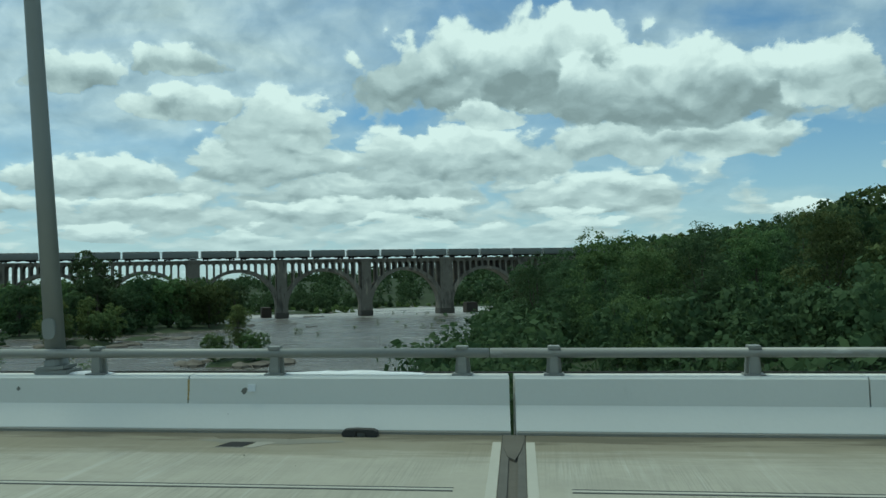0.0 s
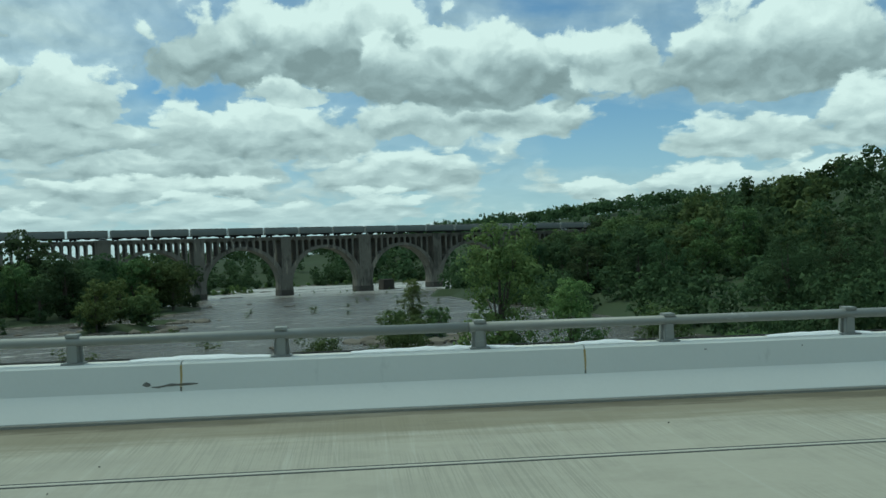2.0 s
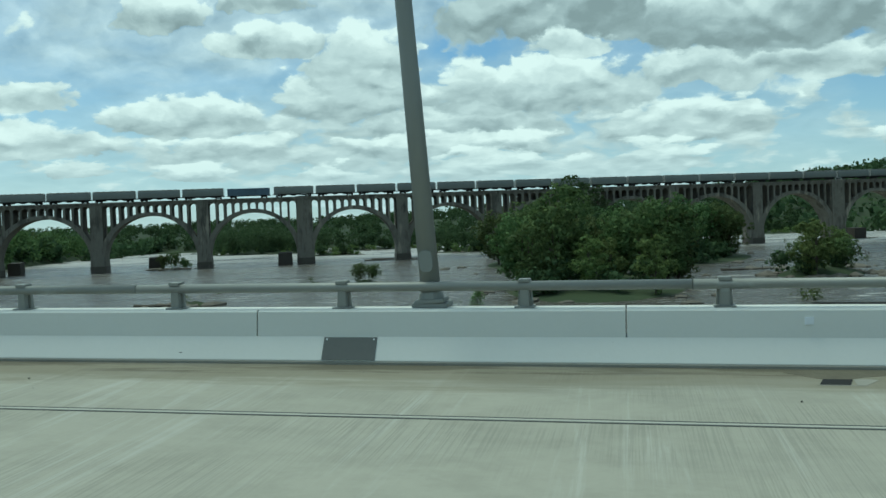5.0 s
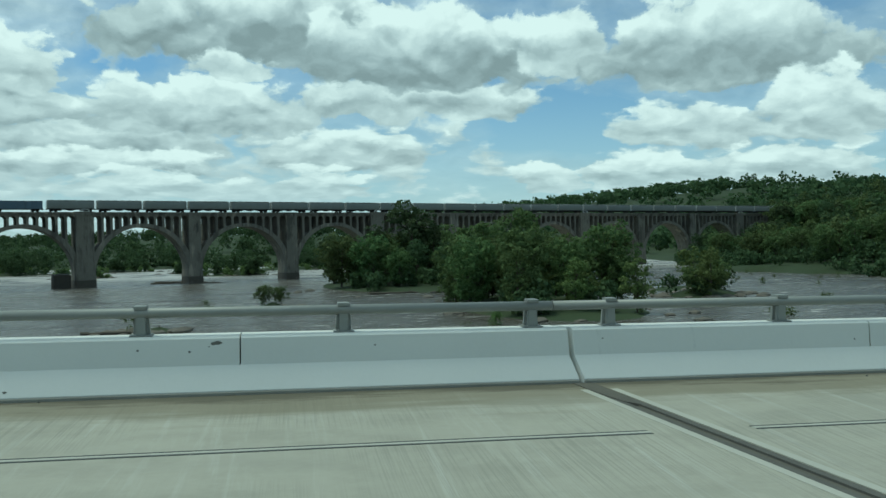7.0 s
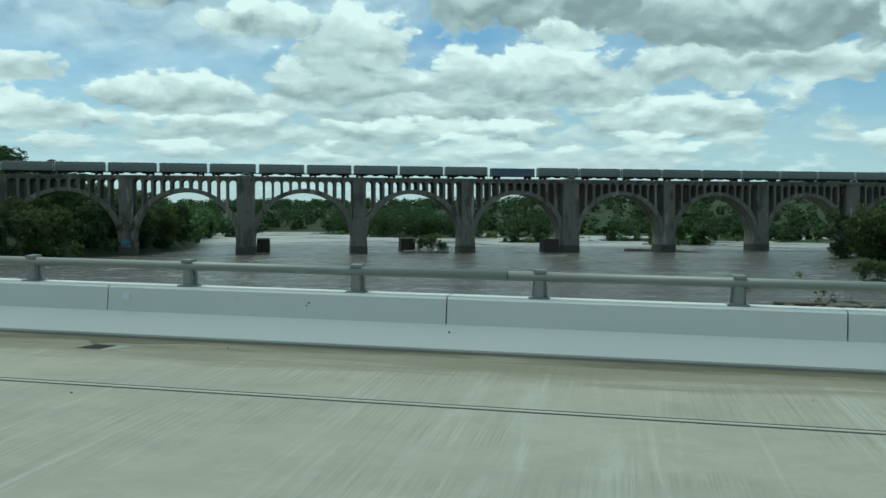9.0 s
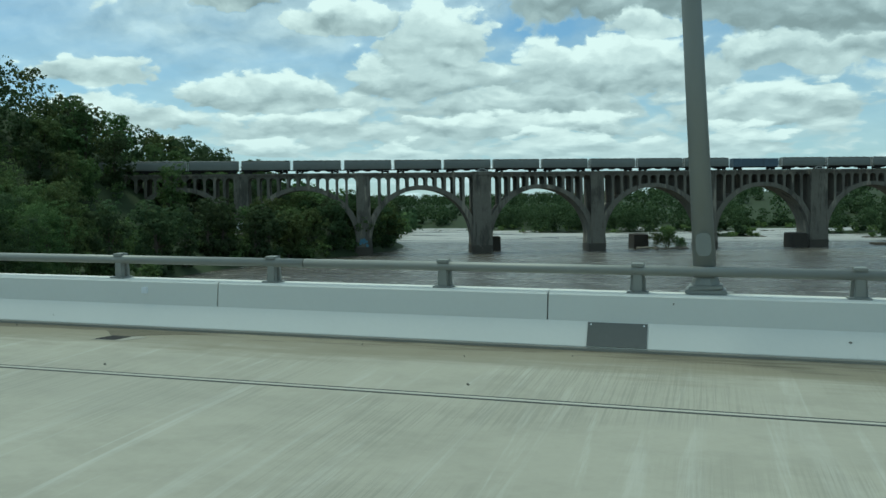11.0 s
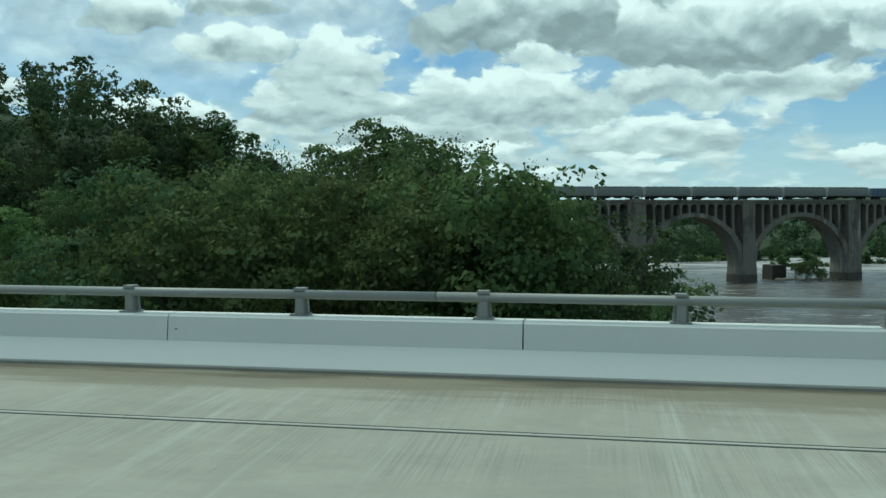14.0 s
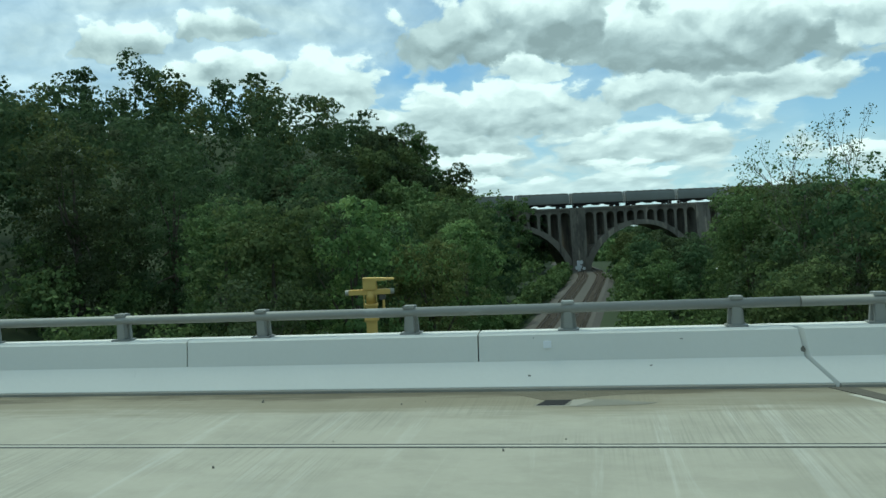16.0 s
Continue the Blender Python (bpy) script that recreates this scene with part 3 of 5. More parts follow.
# pipe rail on posts
railing = thing("bridge_railing", "grey aluminium pipe railing on short posts along the parapet", "railing", kind="structure")
POSTS = [(264.35, 298.2, 15), (226.6, 263.2, 16), (188.1, 225.5, 16), (149.93, 187.1, 16), (112.4, 148.83, 16), (74.65, 111.4, 16), (37.0, 73.58, 16),
         (-0.11, 35.9, 16), (-37.5, -2.56, 15), (-73.7, -38.6, 15), (-108.35, -75.87, 14), (-111.05, -111.05, 1), (-142.77, -113.62, 13), (-177.22, -145.2, 14), (-215.0, -178.83, 19)]
bm = bmesh.new()
prism(bm, [(-0.10, 0.69), (0.10, 0.69), (0.085, 0.90), (0.075, 1.05), (-0.075, 1.05), (-0.085, 0.90)], "y", 0.27, 0.33)
prism(bm, [(-0.06, 0.69), (0.06, 0.69), (0.055, 0.93), (-0.055, 0.93)], "y", 0.18, 0.27)
box(bm, -0.13, 0.14, 0.685, 0.13, 0.37, 0.705)
box(bm, -0.075, 0.16, 1.012, 0.075, 0.33, 1.052)
post_mesh = mesh_of("post", bm, M_RAIL, 0.006)
for a, b, n in POSTS:
    for k in range(n):
        ob = part("post", post_mesh, None, railing)
        ob.location.x = a + (b - a) * k / max(1, n - 1)
xs = [ROAD_START] + [x - 0.3 for x in EXPANSION] + [ROAD_END]
for b, a in zip(xs, xs[1:]):
    m = 5 if b - a < 60 else 9
    for k in range(m):
        p, q = b - (b - a) * k / m, b - (b - a) * (k + 1) / m
        bm = bmesh.new()
        tube(bm, [(q + 0.006, 0.22, 0.965), (p - 0.006, 0.22, 0.965)], (0.062, 0.062), 14)
        me = mesh_of("rail", bm, M_RAIL)
        for poly in me.polygons:
            poly.use_smooth = len(poly.vertices) == 4
        part("rail", me, None, railing)


# lamp posts
def lamp_post():
    t = thing("lamp_post", "tall grey galvanised steel lamp post on the parapet", "lamp post", "lamp posts on the bridge")
    bm = bmesh.new()
    tube(bm, [(0, 0, 0.05), (0, 0, 3.0), (0, 0, 6.5), (0, 0, 10.0)], (0.135, 0.118, 0.098, 0.075), 16)
    part("pole", bm, M_POLE, t, smooth_shade=True)
    bm = bmesh.new()
    box(bm, -0.2, -0.17, 0.0, 0.2, 0.17, 0.05)
    tube(bm, [(0, 0, 0.05), (0, 0, 0.14)], (0.17, 0.15), 16)
    part("base_plate", bm, M_POLE, t, bevel=0.01)
    bm = bmesh.new()
    prism(bm, [(0.09 * math.copysign(abs(math.cos(a)) ** 0.6, math.cos(a)), 0.55 + 0.14 * math.copysign(abs(math.sin(a)) ** 0.6, math.sin(a))) for a in np.arange(0, 6.28, 0.42)], "y", -0.145, -0.11)
    part("hand_hole_cover", bm, M_POLE, t)
    return t


LAMPS = [257.67, 223.57, 190.1, 156.9, 123.3, 89.79, 57.07, 24.44, -8.16, -40.3, -72.6, -109.3, -141.94, -175.75]
lamp = lamp_post()
LEAN = -3.6
lamp.matrix_basis = pose(LAMPS[0], 0.36, 0.745, 0, LEAN, 0)
for x in LAMPS[1:]:
    copy_thing(lamp, pose(x, 0.36, 0.745, 0, LEAN, 0))
bm = bmesh.new()
prism(bm, [(-0.46, 0.686), (0.46, 0.686), (0.36, 0.745), (-0.36, 0.745)], "y", 0.13, 0.60)
box(bm, -0.45, 0.43, -0.3, 0.45, 0.62, 0.69)
pad_mesh = mesh_of("lamp_pad", bm, M_BARRIER, 0.01)
bm = bmesh.new()
box(bm, -0.24, 0.20, 0.686, 0.24, 0.58, 0.745)
box(bm, -0.32, 0.432, -0.3, 0.32, 0.62, 0.684)
bracket_mesh = mesh_of("lamp_bracket", bm, M_POLE, 0.01)
for x in LAMPS:
    if -100 < x < 20 or x > 30:
        ob = new("lamp_bracket", bracket_mesh)
        ob.location.x = x
        tagged(ob, "grey steel bracket under a lamp post", "bracket", "lamp brackets", "structure")
        continue
    ob = new("lamp_pad", pad_mesh)
    ob.location.x = x
    tagged(ob, "white concrete pad under a lamp post", "pad", "lamp pads", "structure")

# steel cover plates on the sloping foot of the parapet beside each lamp
bm = bmesh.new()
prism(bm, [(-0.124, 0.06), (-0.117, 0.055), (0.046, 0.322), (0.036, 0.33)], "x", -0.36, 0.36)
plate_mesh = mesh_of("cover", bm, M_PLATE)
bm = bmesh.new()
tube(bm, [(0, 0.03, 0.30), (0, 0.02, 0.306)], (0.012, 0.012), 6)
bolt_mesh = mesh_of("bolt", bm, M_WHITE)
for x in LAMPS:
    if x == 156.9:
        continue
    t = thing("cover_plate", "grey steel junction cover bolted to the parapet foot", "cover plate", "cover plates", pose(x - 1.03, -0.006, 0.0))
    part("plate", plate_mesh, None, t)
    for sx in (-0.32, 0.32):
        part("bolt", bolt_mesh, None, t).location.x = sx

# drains in the gutter, each with a small marker on the parapet above
DRAINS = [260.6, 246.5, 232.3, 197.4, 177.9, 128.0, 106.0, 83.6, 64.5, 46.4, 27.2, 8.75, -30.0, -48.0, -66.0, -84.4, -101.5, -136.1, -152.9, -166.1, -181.0]
# no hole is cut: a flat near-black plate stands for its shade
bm = bmesh.new()
prism(bm, [(-0.19, -0.14), (0.12, -0.14), (0.2, 0.14), (-0.1, 0.14)], "z", -0.02, 0.004)
drain_mesh = mesh_of("grate", bm, M_DARK)
bm = bmesh.new()
box(bm, -0.05, -0.02, 0.0, 0.05, 0.03, 0.09)
marker_mesh = mesh_of("marker", bm, M_WHITE, 0.004)
dr = np.random.default_rng(31)
bm = bmesh.new()
prism(bm, [(-0.22, -0.17), (0.26, -0.17), (0.46, 0.12), (0.36, 0.17), (0.21, 0.15), (0.18, -0.145), (-0.18, -0.145)], "z", -0.02, 0.0025)
surround_mesh = mesh_of("surround", bm, M_LIP)
bm = bmesh.new()
ring = [(-0.5, 0.5), (-0.2, 0.2), (-0.1, 0.13), (0.17, 0.13), (0.3, 0.28), (0.85, 0.44), (1.1, 0.56), (0.5, 0.6), (-0.1, 0.62)]
prism(bm, [(x + dr.uniform(-0.05, 0.05), y + dr.uniform(-0.02, 0.02)) for x, y in ring], "z", -0.02, 0.0015)
drain_silt = mesh_of("silt", bm, M_GUTTER)
for x in DRAINS:
    t = thing("deck_drain", "small dark iron drain set in the gutter", "drain", "deck drains", pose(x, -0.82, 0.001))
    part("opening", drain_mesh, None, t)
    part("surround", surround_mesh, None, t, "pale concrete collar cut aslant round the grate")
    part("silt", drain_silt, None, t, "dark silt spread along the gutter")
    ob = new("reflector", marker_mesh)
    ob.matrix_basis = pose(x - 0.1, 0.066, 0.49, -6)
    tagged(ob, "small white reflector fixed to the parapet", "reflector", "parapet reflectors")


# ---- the railway viaduct ----
VIA = pose(VIA_X, VIA_Y, -10, 0, 0, VIA_TURN) @ pose(0, 0, 0, -2.18, 0, 0) @ pose(0, 0, 10)
viaduct = thing("viaduct", "old weathered concrete railway viaduct with open spandrel arches", "viaduct", at=VIA)
FIRST, LAST = -9, 11
HALF = 4.2
SPRING, CROWN = -19.2, -1.9
RING_OUT, RING_UP = 2.1, 1.35


def pier_half(n):
    return 3.1 if n % 3 == 0 else 2.3


def pier_meshes(n):
    """Shaft, battered foot, plinth and capping of one pier."""
    w = pier_half(n)
    lo = w + (0.5 if n % 3 else 0.4)
    made = []
    bm = bmesh.new()
    prism(bm, [(-w, -13.0), (w, -13.0), (w, DECK_Z - 0.9), (-w, DECK_Z - 0.9)], "y", -HALF - 0.55, HALF + 0.55)
    made.append(("shaft", mesh_of("shaft", bm, M_VIADUCT, 0.06)))
    bm = bmesh.new()
    prism(bm, [(-lo, -20.9), (lo, -20.9), (w, -13.0), (-w, -13.0)], "y", -HALF - 0.56, HALF + 0.56)
    made.append(("pier_foot", mesh_of("pier_foot", bm, M_VIADUCT, 0.05)))
    bm = bmesh.new()
    outline = [(-lo - 0.06, -HALF - 0.62), (lo + 0.06, -HALF - 0.62), (lo + 0.06, HALF + 0.62), (-lo - 0.06, HALF + 0.62)]
    prism(bm, outline, "z", -32, -20.9)
    made.append(("plinth", mesh_of("plinth", bm, M_PLINTH, 0.12)))
    bm = bmesh.new()
    if n % 3 == 0:
        box(bm, -w - 0.3, -HALF - 0.85, DECK_Z - 0.9, w + 0.3, HALF + 0.85, DECK_Z + 0.25)
    else:
        box(bm, -w - 0.1, -HALF - 0.7, DECK_Z - 0.9, w + 0.1, HALF + 0.7, DECK_Z - 0.5)
    made.append(("capping", mesh_of("capping", bm, M_VIADUCT, 0.05)))
    return made


small_pier, big_pier = pier_meshes(1), pier_meshes(0)
for n in range(FIRST, LAST + 1):
    for name, me in (big_pier if n % 3 == 0 else small_pier):
        part(name, me, None, viaduct).location.x = n * SPAN


def ring_mesh(l, r):
    """One arch ring between pier faces at l and r."""
    bm = bmesh.new()
    c, half = (l + r) / 2, (r - l) / 2 - 0.3
    steps = 32
    inner, outer = [], []
    for i in range(steps + 1):
        a = math.pi * i / steps
        inner.append((c + half * math.cos(a), SPRING + (CROWN - SPRING) * math.sin(a)))
        outer.append((c + (half + RING_OUT) * math.cos(a), SPRING + (CROWN + RING_UP - SPRING) * math.sin(a)))
    for y0, y1 in ((-HALF, HALF),):
        rows = [[bm.verts.new((p[0], y, p[1])) for p in pts] for pts, y in ((inner, y0), (outer, y0), (outer, y1), (inner, y1))]
        for i in range(steps):
            for q in range(4):
                s, t = rows[q], rows[(q + 1) % 4]
                bm.faces.new((s[i], s[i + 1], t[i + 1], t[i]))
        for e in (0, steps):
            bm.faces.new([rows[q][e] for q in range(4)])
    return mesh_of("arch_ring", bm, M_VIADUCT)


BAYS = 11


def span_parts(kl, kr):
    """Meshes of one span: ring, columns, the arcade band with its small arches, deck."""
    l, r = pier_half(kl), SPAN - pier_half(kr)
    c, half = (l + r) / 2, (r - l) / 2
    pitch = (r - l) / BAYS
    ring = ring_mesh(l, r)
    cols = []
    for k in range(1, BAYS):
        x = l + pitch * k
        s = max(0.0, 1 - ((x - c) / (half - 0.3 + RING_OUT)) ** 2) ** 0.5
        base = SPRING + (CROWN + RING_UP - SPRING) * s - 0.35
        bm = bmesh.new()
        for y0, y1 in ((-HALF + 0.15, HALF - 0.15),):
            box(bm, x - 0.42, y0, base, x + 0.42, y1, DECK_Z - 2.0)
        cols.append(mesh_of("column", bm, M_VIADUCT))
    # band with arched soffits
    bm = bmesh.new()
    top = DECK_Z - 0.75
    outline = [(l, top)]
    bottom = []
    for k in range(BAYS):
        x0, x1 = l + pitch * k + (0.42 if k else 0.1), l + pitch * (k + 1) - (0.42 if k < BAYS - 1 else 0.1)
        m, h = (x0 + x1) / 2, (x1 - x0) / 2
        bottom += [(m + h * math.cos(a), DECK_Z - 2.3 + h * 0.85 * math.sin(a)) for a in np.linspace(math.pi, 0, 8)]
    pts = [(l, DECK_Z - 2.3)] + bottom + [(r, DECK_Z - 2.3)]
    for y0, y1 in ((-HALF + 0.1, HALF - 0.1),):
        lo0 = [bm.verts.new((x, y0, z)) for x, z in pts]
        lo1 = [bm.verts.new((x, y1, z)) for x, z in pts]
        hi0 = [bm.verts.new((x, y0, top)) for x, z in pts]
        hi1 = [bm.verts.new((x, y1, top)) for x, z in pts]
        for i in range(len(pts) - 1):
            if abs(pts[i][0] - pts[i + 1][0]) < 1e-5:
                continue
            bm.faces.new((lo0[i], lo0[i + 1], hi0[i + 1], hi0[i]))
            bm.faces.new((lo1[i], lo1[i + 1], hi1[i + 1], hi1[i]))
            bm.faces.new((lo0[i], lo0[i + 1], lo1[i + 1], lo1[i]))
    band = mesh_of("arcade_band", bm, M_VIADUCT)
    bm = bmesh.new()
    box(bm, 0, -HALF - 0.25, DECK_Z - 0.75, SPAN, HALF + 0.25, DECK_Z - 0.4)
    box(bm, 0, -HALF - 0.5, DECK_Z - 0.4, SPAN, HALF + 0.5, DECK_Z)
    deck = mesh_of("deck", bm, M_VIADUCT)
    return ring, cols, band, deck


kinds = {}
for n in range(FIRST, LAST):
    key = (n % 3 == 0, (n + 1) % 3 == 0)
    if key not in kinds:
        kinds[key] = span_parts(0 if key[0] else 1, 0 if key[1] else 1)
    ring, cols, band, deck = kinds[key]
    for name, me in (("arch_ring", ring), ("arcade_band", band), ("deck_slab", deck)):
        part(name, me, None, viaduct).location.x = n * SPAN
    for me in cols:
        part("column", me, None, viaduct).location.x = n * SPAN


# ---- the train ----
CAR = 16.78
RAIL_Z = DECK_Z + 0.25


def bogie(parent, x):
    bm = bmesh.new()
    for y in (-1.0, 1.0):
        prism(bm, [(x - 1.15, 0.35), (x - 0.9, 0.62), (x - 0.35, 0.72), (x + 0.35, 0.72), (x + 0.9, 0.62), (x + 1.15, 0.35), (x + 0.3, 0.28), (x - 0.3, 0.28)], "y", y - 0.1, y + 0.1)
    box(bm, x - 0.3, -1.0, 0.4, x + 0.3, 1.0, 0.95)
    b = part("bogie", bm, M_BOGIE, parent)
    for dx in (-0.88, 0.88):
        bm = bmesh.new()
        for y in (-0.75, 0.75):
            tube(bm, [(x + dx, y - 0.07, 0.46), (x + dx, y + 0.07, 0.46)], (0.46, 0.46), 14)
        tube(bm, [(x + dx, -0.75, 0.46), (x + dx, 0.75, 0.46)], (0.08, 0.08), 6)
        part("wheelset", bm, M_BOGIE, b)


def hopper_car():
    t = thing("hopper_car", "grey covered hopper wagon standing on the viaduct", "freight wagon", "freight train")
    L = CAR / 2 - 0.45
    bm = bmesh.new()
    half_side = [(1.42, 1.15), (1.55, 1.5), (1.62, 2.0), (1.64, 2.6), (1.60, 3.15), (1.50, 3.6), (1.33, 3.95), (1.05, 4.18), (0.6, 4.26)]
    side = [(-y, z) for y, z in half_side] + half_side[::-1]
    stations = [(-L + 0.1, 1.0), (-L + 0.28, 0.0), (L - 0.28, 0.0), (L - 0.1, 1.0)]
    rows = []
    for x, cut in stations:
        rows.append([bm.verts.new((x, y * (1 - cut * 0.04), z)) for y, z in side])
    n = len(side)
    for a, b in zip(rows, rows[1:]):
        for i in range(n):
            bm.faces.new((a[i], a[(i + 1) % n], b[(i + 1) % n], b[i]))
    bm.faces.new(rows[0][::-1])
    bm.faces.new(rows[-1])
    part("body", bm, M_HOPPER, t)
    for y in (-1.36, 1.36):
        bm = bmesh.new()
        box(bm, -L + 0.3, y - 0.06, 4.0, L - 0.3, y + 0.06, 4.12)
        part("roof_rail", bm, M_BOGIE, t)
        bm = bmesh.new()
        box(bm, -L + 0.1, y * 1.12 - 0.05, 1.02, L - 0.1, y * 1.12 + 0.05, 1.24)
        part("side_sill", bm, M_BOGIE, t)
    for k in (-1, 0, 1):
        bm = bmesh.new()
        c = k * 4.0
        lo = [bm.verts.new((c + sx * 0.6, sy * 0.6, 0.5)) for sx, sy in ((-1, -1), (1, -1), (1, 1), (-1, 1))]
        hi = [bm.verts.new((c + sx * 1.95, sy * 1.4, 1.16)) for sx, sy in ((-1, -1), (1, -1), (1, 1), (-1, 1))]
        for i in range(4):
            bm.faces.new((lo[i], lo[(i + 1) % 4], hi[(i + 1) % 4], hi[i]))
        bm.faces.new(lo[::-1])
        part("hopper_chute", bm, M_BOGIE, t)
    bm = bmesh.new()
    box(bm, -CAR / 2 + 0.35, -0.35, 0.85, CAR / 2 - 0.35, 0.35, 1.12)
    for s in (-1, 1):
        box(bm, s * (L + 0.25), -1.5, 0.95, s * (L - 0.9), 1.5, 1.12)
        box(bm, s * (CAR / 2 + 0.02), -0.12, 0.85, s * (L + 0.2), 0.12, 1.1)
    part("underframe", bm, M_BOGIE, t)
    for s in (-1, 1):
        bm = bmesh.new()
        for y in (-1.35, 1.35):
            box(bm, s * (L + 0.14), y - 0.04, 1.1, s * (L + 0.20), y + 0.04, 4.1)
        for z in np.arange(1.4, 4.1, 0.45):
            box(bm, s * (L + 0.15), -1.35, z, s * (L + 0.18), 1.35 if z < 1.5 or z > 3.8 else -0.95, z + 0.04)
        part("end_ladder", bm, M_WHITE, t)
    bm = bmesh.new()
    box(bm, -L + 0.4, -0.55, 4.24, L - 0.4, 0.55, 4.30)
    part("running_board", bm, M_HOPPER, t)
    for k in range(6):
        bm = bmesh.new()
        tube(bm, [(-L + 1.6 + k * (2 * L - 3.2) / 5, 0, 4.302), (-L + 1.6 + k * (2 * L - 3.2) / 5, 0, 4.4)], (0.42, 0.38), 10)
        part("roof_hatch", bm, M_HOPPER, t)
    for s in (-1, 1):
        bogie(t, s * (CAR / 2 - 2.6))
    return t


def open_car():
    t = thing("gondola_car", "blue-grey ribbed open wagon among the hopper wagons", "freight wagon", "freight train")
    L = CAR / 2 - 0.1
    bm = bmesh.new()
    for s in (-1, 1):
        box(bm, -L, s * 1.5, 1.1, L, s * 1.42, 3.9)
        box(bm, s * L, -1.42, 1.1, s * (L - 0.1), 1.42, 3.9)
    box(bm, -L + 0.1, -1.42, 1.1, L - 0.1, 1.42, 1.25)
    part("body", bm, M_BLUECAR, t)
    for k in range(11):
        x = -L + 0.3 + k * (2 * L - 0.6) / 10
        for s in (-1, 1):
            bm = bmesh.new()
            box(bm, x - 0.09, s * 1.5, 1.1, x + 0.09, s * 1.64, 3.95)
            part("rib", bm, M_BLUECAR, t)
    bm = bmesh.new()
    box(bm, -CAR / 2 - 0.3, -0.35, 0.8, CAR / 2 + 0.3, 0.35, 1.09)
    part("underframe", bm, M_BOGIE, t)
    for s in (-1, 1):
        bogie(t, s * (CAR / 2 - 2.4))
    return t


BLUE_AT = -0.545 * SPAN
hopper, gondola = hopper_car(), open_car()
gondola.matrix_basis = VIA @ pose(BLUE_AT, 0, RAIL_Z)
GAP = CAR + 0.95
placed = False
for k in range(-17, 26):
    if k == 0:
        continue
    x = BLUE_AT + (GAP + (k - 1) * CAR if k > 0 else -GAP + (k + 1) * CAR)
    if placed:
        copy_thing(hopper, VIA @ pose(x, 0, RAIL_Z))
    else:
        hopper.matrix_basis = VIA @ pose(x, 0, RAIL_Z)
        placed = True
track = thing("railway_track", "dark steel rails on the viaduct deck", "track", at=VIA, kind="structure")
for y in (-0.75, 0.75):
    bm = bmesh.new()
    box(bm, FIRST * SPAN, y - 0.05, DECK_Z + 0.04, LAST * SPAN, y + 0.05, RAIL_Z + 0.01)
    part("rail", bm, M_STEEL, track)
bm = bmesh.new()
prism(bm, [(-2.2, DECK_Z), (2.2, DECK_Z), (1.7, DECK_Z + 0.12), (-1.7, DECK_Z + 0.12)], "x", FIRST * SPAN, LAST * SPAN)
part("ballast", bm, M_BALLAST, track)

# ---- trees ----
RNG = np.random.default_rng(7)


def sprays(crown, size, rng=RNG):
    """Irregular leaf sprays that lie roughly along the surface of the clumps: four corners each."""
    c, out = crown
    n = len(c)
    nrm = out + rng.normal(0, 0.42, size=(n, 3))
    u = np.cross(nrm, rng.normal(size=(n, 3)))
    u /= np.linalg.norm(u, axis=1)[:, None] + 1e-9
    v = np.cross(nrm, u)
    v /= np.linalg.norm(v, axis=1)[:, None] + 1e-9
    s = size * rng.uniform(0.55, 1.3, size=(n, 1))
    k = rng.uniform(0.45, 0.9, size=(n, 1))
    quad = np.stack([c - u * s, c - v * s * k, c + u * s * rng.uniform(0.6, 1.1, size=(n, 1)), c + v * s * k * rng.uniform(0.7, 1.2, size=(n, 1))], axis=1)
    return quad.reshape(-1, 3), np.repeat(unit(out + nrm * 0.12), 4, axis=0)


def unit(v):
    return v / (np.linalg.norm(v, axis=-1, keepdims=True) + 1e-9)


def crown_points(n, blobs_, rng=RNG, per=10):
    """Points and outward ways over clumps that sit on the lumps (centre, radius) of a crown."""
    centre, radius = np.array([c for c, _ in blobs_]), np.array([r for _, r in blobs_])
    way = unit(unit(rng.normal(size=(len(radius), per, 3))) + np.array([0, 0, 0.3]))
    clump = centre[:, None] + way * radius[:, None, None] * rng.uniform(0.6, 0.95, size=(len(radius), per, 1)) * np.array([1, 1, 0.85])
    reach = radius[:, None] * rng.uniform(0.24, 0.5, size=(len(radius), per))
    i, j = rng.choice(len(radius), n, p=radius ** 2 / (radius ** 2).sum()), rng.integers(per, size=n)
    e = unit(unit(rng.normal(size=(n, 3))) + 0.55 * way[i, j] + np.array([0, 0, 0.25]))
    pts = clump[i, j] + e * reach[i, j][:, None] * rng.uniform(0.15, 1.0, size=(n, 1)) ** 0.4 * np.array([1, 1, 0.75])
    return pts, unit(e + 0.6 * way[i, j])


def quads_mesh(name, leaves, mat):
    pts, ways_ = leaves
    me = bpy.data.meshes.new(name)
    n = len(pts)
    me.vertices.add(n)
    me.vertices.foreach_set("co", np.asarray(pts, dtype=np.float32).ravel())
    me.loops.add(n)
    me.loops.foreach_set("vertex_index", np.arange(n, dtype=np.int32))
    me.polygons.add(n // 4)
    me.polygons.foreach_set("loop_start", np.arange(0, n, 4, dtype=np.int32))
    me.polygons.foreach_set("loop_total", np.full(n // 4, 4, dtype=np.int32))
    me.materials.append(mat)
    me.update(calc_edges=True)
    me.polygons.foreach_set("use_smooth", np.ones(n // 4, dtype=bool))
    me.normals_split_custom_set_from_vertices(ways_)
    return me


